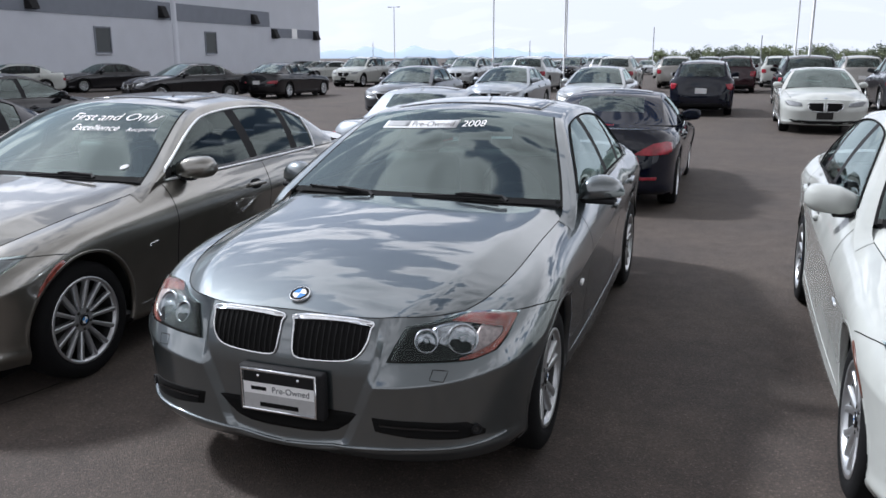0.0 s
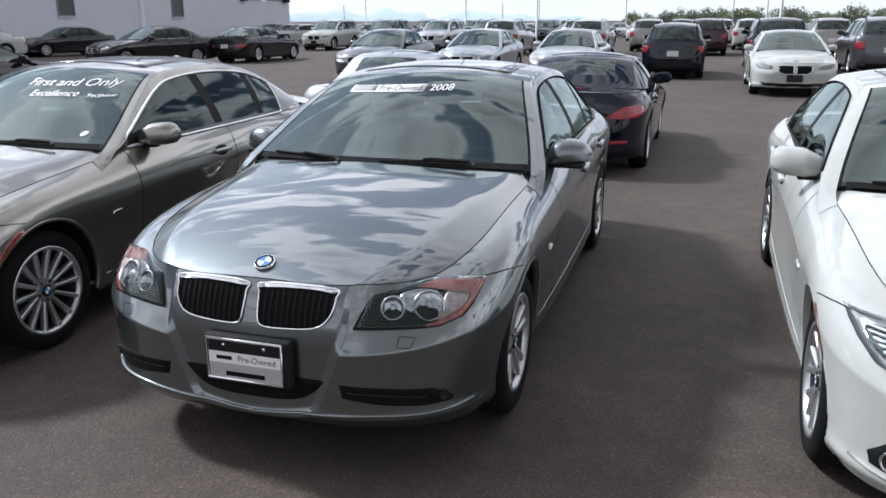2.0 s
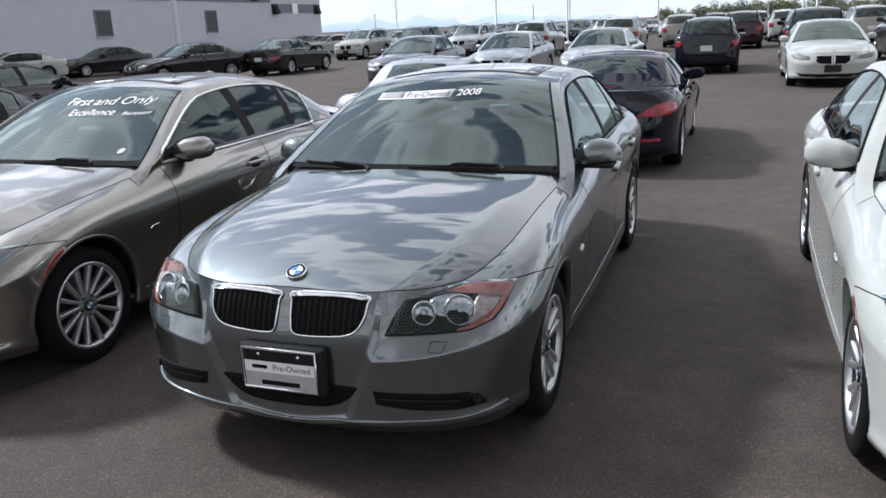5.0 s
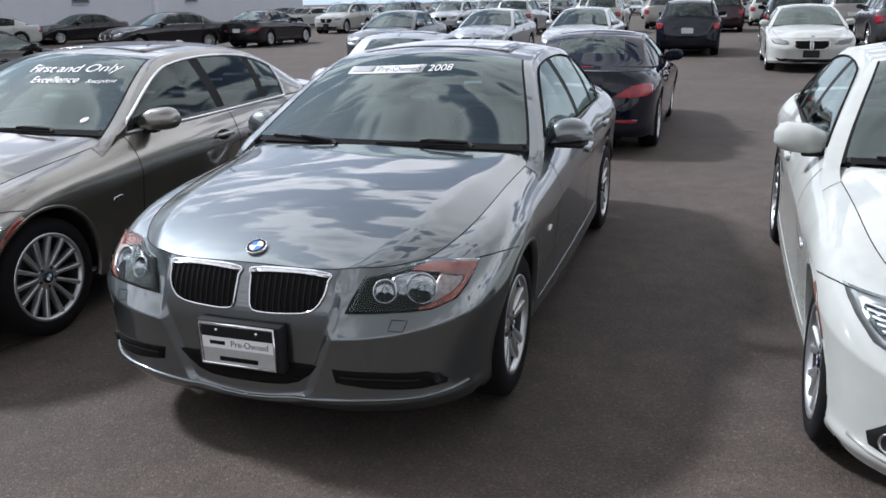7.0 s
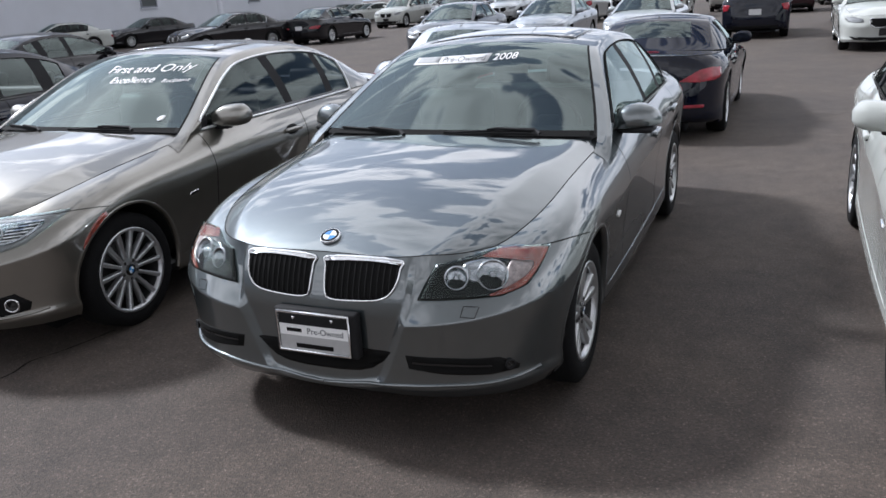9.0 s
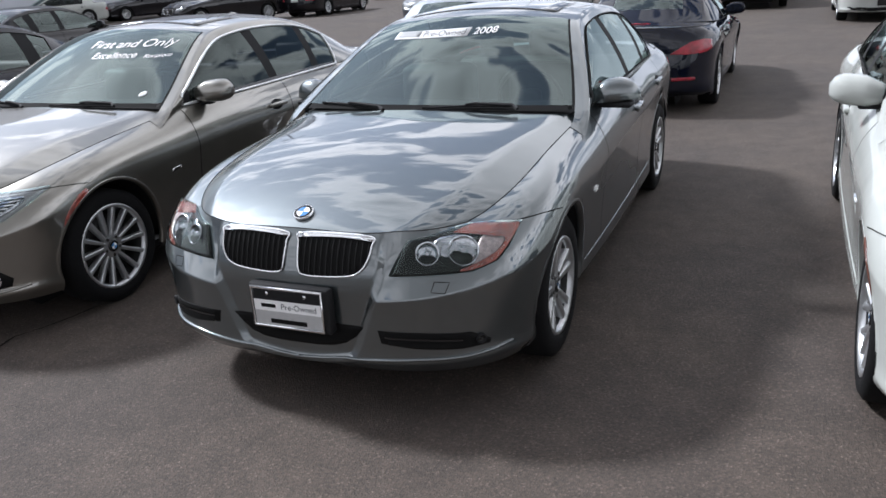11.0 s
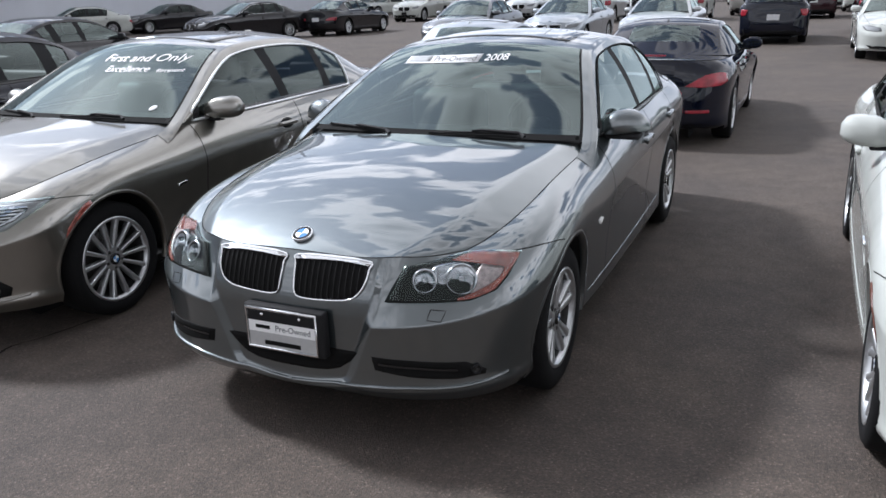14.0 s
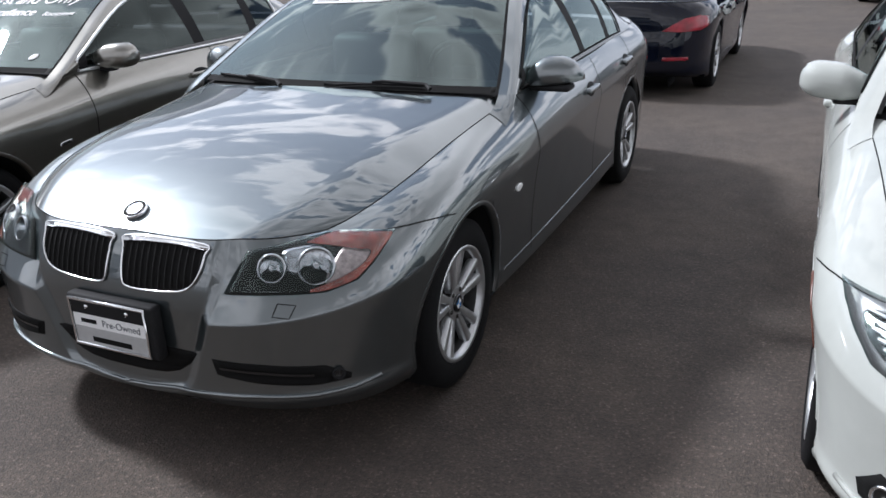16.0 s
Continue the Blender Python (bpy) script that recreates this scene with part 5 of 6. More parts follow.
        part("plate_white_band", Geo().box((-.150, -.016, .003), (.150, .029, .0050)), M_WHITE, pl)
        fr = Geo().tube([(-.157, -.080, .004), (.157, -.080, .004), (.157, .080, .004), (-.157, .080, .004)], .0065, 8, closed=True)
        part("plate_frame", fr, M_CHROME, pl, "chrome plate frame")
        for x in (-.085, .085):
            part("plate_screw", Geo().revolve([(.003, .007), (.009, .006), (.010, .0005)], 10, "z", (x, .058, 0)), M_CHROME, pl)
        part("brand_bar", Geo().box((-.118, -.001, .005), (-.052, .014, .0056)), M_GAP, pl)
        o = words("Pre-Owned", 0.034, M_BAND_TXT, "plate_lettering", pl)
        o.matrix_basis = pose(.052, .006, .0056)
        part("dealer_bar", Geo().box((-.082, -.066, .0036), (.082, -.048, .0046)), M_GAP, pl)


def wiper(car, upper, a, b, side_skin):
    """A wiper arm with its blade along the foot of the windscreen."""
    w = new("windscreen_wiper")
    w.parent = car
    tree = Skin([Geo().grid(upper), Geo().grid(upper).flipped()])
    (x0, k0), (x1, k1) = a, b
    pts = []
    for u in np.linspace(0, 1, 9):
        x = x0 + (x1 - x0) * u
        yv = k0 + (k1 - k0) * u
        p, n = tree.hit("top", x, yv)
        pts.append(p + n * 0.010)
    pts = np.array(pts)
    part("wiper_blade", Geo().tube(pts, 0.006, 6), M_BLACK, w)
    arm = np.array([pts[0] + (0.05, -0.04, -0.004), pts[0] + (0.02, -0.025, 0.012), pts[3] + (0, -0.012, 0.014), pts[4] + (0, 0, 0.008)])
    part("wiper_arm", Geo().tube(arm, [0.010, 0.009, 0.007, 0.005], 6), M_BLACK, w)
    return w


def far_front(car, skin, t, suv=False):
    """Lamps, twin grille, plate and mouths of a car seen from afar."""
    fz, W = t.get("fz", 1.0), t["half"]
    for s in (1, -1):
        h = [(.45, .605), (.47, .675), (.64, .715), (.81, .725), (.79, .675), (.74, .620), (.60, .600)]
        poly = polyline([(x * W / .905, z * fz) for x, z in mir_pts(h, s)], 0.05, True)
        lamp = part("headlamp", skin.patch("front", poly, 0.004, 3, 0.004), M_FAR_LAMP, car, "clear headlamp")
        k = [(.03, .500), (.24, .502), (.33, .56), (.350, .640), (.32, .680), (.03, .680)]
        poly = polyline([(x * W / .905, z * fz) for x, z in mir_pts(k, s)], 0.05, True)
        g = part("kidney_grille", skin.patch("front", poly, 0.003, 3, 0.004), M_GAP, car)
        part("chrome_frame", skin.ring("front", poly, 0.010, 0.006, 5), M_CHROME, g)
    c = [(-.30, .235), (.30, .235), (.62, .265), (.70, .325), (.30, .300), (-.30, .300), (-.70, .325), (-.62, .265)]
    part("centre_intake", skin.patch("front", polyline([(x * W / .905, z * fz) for x, z in c], 0.03, True), 0.012, 3, 0.012), M_GAP, car)
    p, n = skin.hit("front", 0, .45 * fz)
    part("number_plate", Geo().box((-.165, p[1] - 0.03, .335 * fz), (.165, p[1] + 0.01, .335 * fz + .15)), M_GLOSS, car, "black dealer plate")
    p, n = skin.hit("top", 0, 0.16)
    part("round_badge", Geo().revolve([(0.0, .04), (.004, .038), (.004, .001)], 16, "z", tuple(p)), M_SKYBLUE, car)


def far_rear(car, skin, t, lamp, plate=True, reflect=False):
    """Tail lamps, plate and reflectors of a car seen from behind."""
    fz, W = t.get("fz", 1.0), t["half"]
    for s in (1, -1):
        pts = [(s * x * W / .905, z * fz) for x, z in (lamp if s > 0 else lamp[::-1])]
        part("tail_lamp", skin.patch("rear", polyline(pts, 0.02 if reflect else 0.04, True), 0.010 if reflect else 0.006, 10 if reflect else 3, 0.010 if reflect else 0.006), M_RED, car, "red tail lamp")
        if reflect:
            r = [(.44, .372), (.67, .372), (.67, .404), (.44, .404)]
            part("bumper_reflector", skin.patch("rear", polyline([(s * x, z) for x, z in (r if s > 0 else r[::-1])], 0.04, True), 0.006, 2, 0.004), M_RED, car)
    if plate:
        p, n = skin.hit("rear", 0, .62 * fz)
        part("number_plate", Geo().box((-.16, p[1] - 0.01, .58 * fz), (.16, p[1] + 0.02, .58 * fz + .15)), M_PAPER, car, "plain pale plate")


# ---- ground ----


def rise(y):
    """The lot climbs a little behind the second row."""
    u = min(max((y - 9.0) / 6.0, 0), 1)
    return 0.02 * u * u * (3 - 2 * u)


ground_geo = Geo()
gx = [-3000, -900, -300, -120, -60, -40, -20, -10, -5, 0, 5, 10, 20, 40, 60, 120, 300, 900, 3000]
gy = [-300, -60, -20, -8, 0, 5] + list(np.linspace(9, 15, 13)) + [20, 30, 45, 60, 90, 150, 400, 1200, 3500]
ground_geo.grid([[(x, y, rise(y)) for x in gx] for y in gy], flip=True)
ground = tagged(new("ground", ground_geo.mesh("ground", [M_ASPHALT])), "brown-grey weathered asphalt of a large car lot", "ground", kind="structure")

# ---- the cars of the first row ----


def near_sedan(label, paint_mat, style, rim, trim, glass, x, y):
    r = build_car("sedan", label, "cars in the first row", SEDAN, paint_mat, True, style, rim=rim, trim=trim, glass=glass)
    r[0].matrix_basis = pose(x, y, 0)
    return r


main_car, main_skin, main_side, main_upper, main_rs, main_geo = near_sedan("grey-blue metallic sedan with windscreen stickers and a dealer plate", P_BLUE, "double", 0.215, M_GAP, G_SIDE, 0, 0)
tan_car, tan_skin, tan_side, tan_upper, tan_rs, tan_geo = near_sedan("bronze-beige metallic sedan with chrome window trim and white windscreen lettering", P_TAN, "multi", 0.232, M_TRIM, G_DARK, -2.50, -0.05)
white_car, white_skin, white_side, white_upper, white_rs, white_geo = near_sedan("pearl white sedan with silver multi-spoke wheels", P_WHITE, "vee", 0.226, M_GAP, G_SIDE, 2.90, -0.02)
near_front(main_car, main_skin, main_side, main_upper, main_rs, "early", True)
near_front(tan_car, tan_skin, tan_side, tan_upper, tan_rs, "late", True)
near_front(white_car, white_skin, white_side, white_upper, white_rs, "late", False)
for c, up, sd in ((main_car, main_upper, main_side), (tan_car, tan_upper, tan_side), (white_car, white_upper, white_side)):
    wiper(c, up, (-.24, 1.285), (-.63, 1.405), sd)
    wiper(c, up, (.46, 1.345), (.02, 1.275), sd)


def on_glass(upper, rows):
    g = Geo().grid(upper[rows]).mirrored()
    return Skin([g])


def glass_words(text, skin, cx, cz, size, stretch_z, m, name, parent, lean=0.0):
    """Lettering that follows the curve of a windscreen."""
    ob = words(text, size, m, name, parent, 0.0)
    me = ob.data
    for v in me.vertices:
        x, z = cx + v.co.x, cz + v.co.y * stretch_z + lean * v.co.x
        p, n = skin.hit("front", x, z)
        v.co = Vector(p + n * 0.003)
    return ob


def glass_line(text, skin, cx, cz, size, stretch_z, m, name, parent):
    """A line of lettering, each word a part of its own."""
    spans = []
    for w in text.split():
        ob = words(w, size, m, name, parent, 0.0)
        spans.append((ob, max(v.co.x for v in ob.data.vertices) - min(v.co.x for v in ob.data.vertices)))
    total = sum(s for _, s in spans) + 0.30 * size * (len(spans) - 1)
    x = cx - total / 2
    for ob, s in spans:
        for v in ob.data.vertices:
            p, n = skin.hit("front", x + s / 2 + v.co.x, cz + v.co.y * stretch_z)
            v.co = Vector(p + n * 0.003)
        x += s + 0.30 * size


main_glass = on_glass(main_upper, main_rs)
part("windscreen_strip", main_glass.patch("front", polyline([(-.405, 1.276), (.062, 1.292), (.066, 1.330), (-.402, 1.311)], 0.02, True), 0.0025, 3, 0.001), M_PAPER, main_car, "pale paper strip with grey lettering")
glass_words("Pre-Owned", main_glass, -.085, 1.305, 0.055, 0.62, M_STEEL, "strip_lettering", main_car, 0.03)
part("strip_bar", main_glass.patch("front", polyline([(-.385, 1.285), (-.235, 1.290), (-.235, 1.316), (-.385, 1.310)], 0.03, True), 0.004, 2, 0.001), M_GREY_PRINT, main_car)
glass_words("2008", main_glass, .155, 1.312, 0.066, 0.62, M_WHITE, "year_lettering", main_car, 0.03)
tan_glass = on_glass(tan_upper, tan_rs)
glass_line("First and Only", tan_glass, .19, 1.297, 0.108, 0.52, M_WHITE, "screen_lettering", tan_car)
glass_words("Excellence", tan_glass, .155, 1.238, 0.078, 0.60, M_WHITE, "screen_lettering", tan_car, 0.0)
glass_words("Recipient", tan_glass, .46, 1.228, 0.045, 0.60, M_WHITE, "screen_lettering", tan_car, 0.0)
part("screen_sticker", tan_glass.patch("front", ellipse(.585, 1.035, 0.021, 0.013, 20), 0.003, 2, 0.001), M_PAPER, tan_car, "round pale sticker")

# a crack in the asphalt beside the bronze car
crack_path = spline([(-2.02, -0.50), (-1.83, -0.04), (-1.85, 0.15), (-1.79, 0.30), (-1.72, 0.60)], 30)
crack = Geo()
rows = []
for i, p in enumerate(crack_path):
    w = 0.006 + 0.005 * noise.noise(Vector((i * 0.7, 0, 0)))
    j = 0.012 * noise.noise(Vector((i * 1.3, 4, 0)))
    rows.append([(p[0] - w + j, p[1] - w + j, 0.004), (p[0] + w + j, p[1] + w + j, 0.004)])
crack.grid(rows)
tagged(new("asphalt_crack", crack.mesh("asphalt_crack", [M_GAP])), "thin dark crack in the asphalt", "crack", kind="structure")

# ---- cars behind ----
BIG = stretch(SEDAN, 4.90, 0.915, 1.42, 2.97)
BIG.update(wheel_r=0.335, arch=0.385)
LIMO = stretch(SEDAN, 5.07, 0.95, 1.479, 3.07)
LIMO.update(wheel_r=0.34, arch=0.39)
SUV = stretch(SEDAN, 4.80, 0.965, 1.75, 2.93)
SUV.update(
    tall=True, wheel_r=0.375, arch=0.43, rim_r=0.25, yr=0.45, deck=4.42, deck_crown=0.0,
    rail=[(.78, 1.50, 1.17), (.74, 1.76, 1.34), (.70, 2.02, 1.50), (.675, 2.28, 1.61), (.665, 3.0, 1.675), (.665, 3.7, 1.66), (.675, 4.30, 1.61), (.72, 4.48, 1.40), (.76, 4.60, 1.20)],
    centre=[(-.18, .02), (-.16, .03), (-.12, .05), (-.08, .055), (-.02, .06), (.03, .06), (.08, .05), (.10, .02), (.10, .0)],
    belt=[(1.58, 1.165), (1.78, 1.17), (2.05, 1.175), (2.35, 1.18), (3.0, 1.19), (3.6, 1.20), (4.10, 1.205), (4.28, 1.21), (4.42, 1.215)],
    pillar=(2.80, 2.90), quarter=3.72, doors=(1.70, 2.85, 3.65), handles=((2.68, 1.02), (3.55, 1.04)), mirror=(1.75, 1.17), cowl=1.56)
CROSS = stretch(SUV, 4.57, 0.90, 1.57, 2.80)
CROSS.update(wheel_r=0.36, arch=0.41)
ROADSTER = stretch(SEDAN, 4.24, 0.895, 1.29, 2.50)
ROADSTER.update(
    wheel_r=0.325, arch=0.375, cowl=1.66, deck=3.36, wheels=(0.86, 3.36),
    rail=[(.70, 1.62, .885), (.665, 1.80, 1.00), (.625, 1.98, 1.105), (.59, 2.15, 1.185), (.565, 2.38, 1.232), (.56, 2.62, 1.228), (.575, 2.84, 1.18), (.62, 3.08, 1.03), (.66, 3.30, .90)],
    belt=[(1.68, .872), (1.83, .874), (1.99, .876), (2.14, .878), (2.34, .88), (2.54, .882), (2.70, .884), (2.86, .888), (3.04, .892)],
    backw=0.66, bend=7.25, cend=5.5, pillar=(2.52, 2.56), quarter=2.66, doors=(1.66, 2.86, 2.90), handles=((2.70, .76),), mirror=(1.84, .875))
SEDAN_TAIL = [(.52, .80), (.80, .83), (.84, .74), (.80, .66), (.52, .69)]
WIDE_TAIL = [(.46, .66), (.60, .72), (.82, .745), (.845, .68), (.80, .615), (.46, .615)]
ROAD_TAIL = [(.42, .712), (.50, .765), (.62, .838), (.74, .858), (.808, .846), (.822, .755), (.77, .716), (.60, .702)]


def prototype(name, label, group, t, paint_mat, tail_pts, style="multi", trim=M_GLOSS, fine=False, reflect=False, front=True, glass=G_DARK, roof_mat=None):
    car, skin, side, upper, rs, _ = build_car(name, label, group, t, paint_mat, fine, style, trim=trim, glass=glass, roof_mat=roof_mat)
    if front:
        far_front(car, skin, t)
    far_rear(car, skin, t, tail_pts, True, reflect)
    if reflect:
        b = skin.patch("top", ellipse(0, t["deck"] + 0.34, 0.13, 0.022, 20), 0.008, 2, 0.006)
        part("brake_lamp", b, M_RED, car, "slim red third brake lamp")
    if t.get("tall"):
        low = [(-.72, .20), (.72, .20), (.78, .36), (.50, .33), (-.50, .33), (-.78, .36)]
        fz, wk = t["fz"], t["half"] / .905
        for axis in (("front", "rear") if front else ("rear",)):
            pts = [(x * wk, z * fz) for x, z in low]
            part("lower_trim", skin.patch(axis, polyline(pts, 0.04, True), 0.010, 3, 0.010), M_BLACK, car, "black plastic lower trim")
        rail = _["rail"][9:22]
        for s in (1, -1):
            path = [(s * (p[0] - 0.03), p[1], p[2] + 0.045) for p in rail]
            path = [(path[0][0], path[0][1] - 0.05, path[0][2] - 0.05)] + path + [(path[-1][0], path[-1][1] + 0.05, path[-1][2] - 0.05)]
            part("roof_rail", Geo().tube(path, 0.014, 6), M_BLACK, car)
    car["paint"] = paint_mat.name
    return car


def park(car, x, y, away, turn=0.0, far=1.0):
    """Stand a car with its nose at y; away: its tail towards the first row. far: spreads a block away from the aisle's mouth."""
    x, y = 1.54 + (x - 1.54) * far, -2.43 + (y + 2.43) * far
    car.matrix_basis = pose(x, y, rise(y + (-2 if away else 2)), 0, 0, (180 if away else 0) + turn)
    return car


def repaint(car, source, paint_mat, label):
    """Another coat of paint on a copy."""
    for o in car.children_recursive:
        for slot in o.material_slots:
            if slot.material and slot.material.name == source:
                slot.link = "OBJECT"
                slot.material = paint_mat
    tagged(car, label)
    return car


def another(proto, paint_mat, label, x, y, away, turn=0.0, far=1.0):
    c = copy_thing(proto, pose(0, 0, 0))
    if paint_mat.name != proto["paint"]:
        repaint(c, proto["paint"], paint_mat, label)
    else:
        tagged(c, label)
    return park(c, x, y, away, turn, far)


ROWS_BEHIND = "cars in the rows behind"
# second row
roadster = prototype("roadster", "glossy blue-black roadster with hard top and red tail lamps", ROWS_BEHIND, ROADSTER, P_NAVY, ROAD_TAIL, "vee", fine=True, reflect=True, front=False, glass=G_SIDE)
park(roadster, 0.12, 10.61, True)
another(roadster, P_ICE, "pale blue-silver roadster parked tail out", -2.45, 10.65, True)
sedan_far = prototype("sedan", "silver sedan facing the first row", ROWS_BEHIND, SEDAN, P_SILVER, SEDAN_TAIL, glass=G_SIDE)
park(sedan_far, -2.15, 19.0, False)
another(sedan_far, P_NAVY, "blue-black sedan beside the bronze sedan", -5.90, 0.30, False)
another(sedan_far, P_BLACK, "black sedan standing alone in the second row", -11.3, 11.3, True)
# third row
another(sedan_far, P_ICE, "pale blue-silver sedan facing the first row", -5.0, 19.6, False)
another(sedan_far, P_GREY, "dark grey sedan facing the first row", -7.7, 18.6, False)
big_white = prototype("large_sedan", "white large sedan with black dealer plate facing the lot", ROWS_BEHIND, BIG, P_WHITE, WIDE_TAIL)
park(big_white, 3.42, 16.9, False)
crossover = prototype("compact_suv", "dark blue-black compact suv seen from its tail", ROWS_BEHIND, CROSS, P_NAVY, [(.66, .82), (.84, .84), (.87, .74), (.83, .67), (.72, .69)])
park(crossover, 0.62, 26.5, True)
# left block by the building
limo = prototype("limousine", "black long saloon with its tail to the aisle", ROWS_BEHIND, LIMO, P_BLACK, WIDE_TAIL, trim=M_CHROME)
park(limo, -15.4, 28.6, True, 0, 1.10)
another(limo, P_BLACK, "black long saloon facing the aisle", -20.0, 22.4, False, -21, 1.01)
another(big_white, P_BLACK, "black large sedan facing the aisle", -29.5, 28.6, False, -17, 1.02)
another(big_white, P_WHITE, "white large sedan by the building", -33.9, 26.4, False, -30, 0.96)
another(big_white, P_WHITE, "white sedan in the row by the building", -31.0, 55.0, False, -35)
another(sedan_far, P_WHITE, "white sedan at the end of the wall", -34.0, 58.0, False, -35)
another(sedan_far, P_BLACK, "black sedan at the end of the wall", -36.5, 60.0, False, -35)
another(sedan_far, P_SILVER, "silver sedan at the far end of the wall", -30.0, 66.0, False, -35)
# suv rows
suv = prototype("suv", "white suv with black lower trim facing the aisle", ROWS_BEHIND, SUV, P_WHITE, [(.62, .82), (.84, .84), (.86, .70), (.80, .64), (.62, .66)], style="vee")
park(suv, -18.3, 37.0, False, 0, 1.09)
for paint_mat, word, x, y, away in (
        (P_BLACK, "black suv facing the aisle", -15.2, 37.4, False),
        (P_SILVER, "silver suv facing the aisle", -12.0, 37.2, False),
        (P_GREY, "dark grey suv facing the aisle", -9.3, 37.0, False),
        (P_SILVER, "silver suv with its tail to the aisle", -7.3, 37.6, True),
        (P_WHITE, "white suv with its tail to the aisle", -3.55, 38.4, True),
        (P_TAUPE, "taupe pickup-like suv seen from its tail", -1.35, 43.8, True),
        (P_MAROON, "dark maroon suv seen from its tail", 1.50, 39.4, True),
        (P_SILVER, "silver suv behind the maroon one", 2.2, 52.0, True),
        (P_BLACK, "black suv parked behind the white large sedan", 3.55, 27.8, True),
        (P_GREY, "dark grey suv with red tail lamps by the white cars", 6.2, 26.5, True),
        (P_TAUPE, "pale boxy suv with its tail to the lot", 6.3, 38.2, True),
        (P_WHITE, "white suv facing the lot", 9.4, 36.5, False),
        (P_WHITE, "white suv deep in the lot", 3.6, 47.0, True),
        (P_MAROON, "dark red suv deep in the lot", 4.1, 40.0, True),
        (P_BLACK, "black suv in the back row", -17.0, 50.0, False),
        (P_GREY, "grey suv in the back row", -12.6, 50.5, False),
        (P_BLACK, "black suv of the back row", -9.0, 51.0, False),
        (P_SILVER, "silver suv of the back row", -5.9, 50.5, True),
        (P_WHITE, "white suv of the back row", -2.4, 56.0, True),
        (P_GREY, "grey suv at the back of the lot", -0.2, 58.0, True)):
    another(suv, paint_mat, word, x, y, away, 0, 1.09)
for paint_mat, word, x, y, away in (
        (P_SILVER, "silver sedan at the back of the lot", -8.0, 64.0, False),
        (P_WHITE, "white sedan at the back of the lot", -4.0, 66.0, False),
        (P_BLACK, "black sedan at the back of the lot", 0.8, 66.0, True),
        (P_SILVER, "silver sedan far along the aisle", 5.4, 62.0, False),
        (P_WHITE, "white sedan far along the aisle", 8.4, 58.0, False),
        (P_BLACK, "black sedan far along the aisle", 11.0, 55.0, True),
        (P_GREY, "grey sedan in the outer rows of the lot", 13.5, 47.0, False),
        (P_WHITE, "white sedan in the outer rows", 17.0, 50.0, False)):
    another(sedan_far, paint_mat, word, x, y, away)
# the last rows before the edge of the lot
pick = random.Random(21)
coats = ((P_WHITE, "white"), (P_SILVER, "silver"), (P_BLACK, "black"), (P_GREY, "dark grey"), (P_TAUPE, "taupe"), (P_MAROON, "dark red"))
for row_y in (78.0, 96.0):
    for k in range(6):
        coat, word = coats[pick.randrange(6)]
        away = pick.random() < 0.5
        another(suv if pick.random() < 0.55 else sedan_far, coat, word + " car in the last rows of the lot", -29 + 7.4 * k + pick.uniform(-0.6, 0.6), row_y + pick.uniform(-1, 1), away)

# ---- the building ----
WALL_X, WALL_END = -40.0, 74.95
building = thing("dealer_building", "large pale grey panel building with a darker grey band", "building")
part("wall", Geo().box((WALL_X - 30, -40, 0.0), (WALL_X, WALL_END, 14.0)), M_WALL, building, "pale grey painted panel wall", smooth=False)
part("roof_edge", Geo().box((WALL_X - 30.2, -40.2, 14.0), (WALL_X + 0.12, WALL_END + 0.12, 14.25)), M_BAND, building, smooth=False)
part("upper_band", Geo().box((WALL_X - 0.02, -40, 4.53), (WALL_X + 0.05, 65.2, 5.86)), M_BAND, building, "darker grey painted band", smooth=False)
part("lower_band", Geo().box((WALL_X - 0.02, 65.45, 3.60), (WALL_X + 0.05, WALL_END - 0.1, 4.45)), M_BAND, building, "darker grey painted band", smooth=False)
M_PANE = plain("window_pane_dark", (0.035, 0.042, 0.045), 0.35)


def wall_window(y, z, w, h):
    win = new("window")
    win.parent = building
    part("pane", Geo().box((WALL_X - 0.05, y - w / 2, z), (WALL_X + 0.015, y + w / 2, z + h)), M_PANE, win, smooth=False)
    fr = Geo()
    for a, b, c, d in ((-w / 2 - 0.1, w / 2 + 0.1, -0.1, 0.0), (-w / 2 - 0.1, w / 2 + 0.1, h, h + 0.1), (-w / 2 - 0.1, -w / 2, 0, h), (w / 2, w / 2 + 0.1, 0, h)):
        fr.box((WALL_X - 0.02, y + a, z + c), (WALL_X + 0.06, y + b, z + d))
    part("window_frame", fr, M_BAND, win, smooth=False)
    part("window_sill", Geo().box((WALL_X - 0.02, y - w / 2 - 0.15, z - 0.16), (WALL_X + 0.14, y + w / 2 + 0.15, z - 0.1)), M_WALL, win, smooth=False)


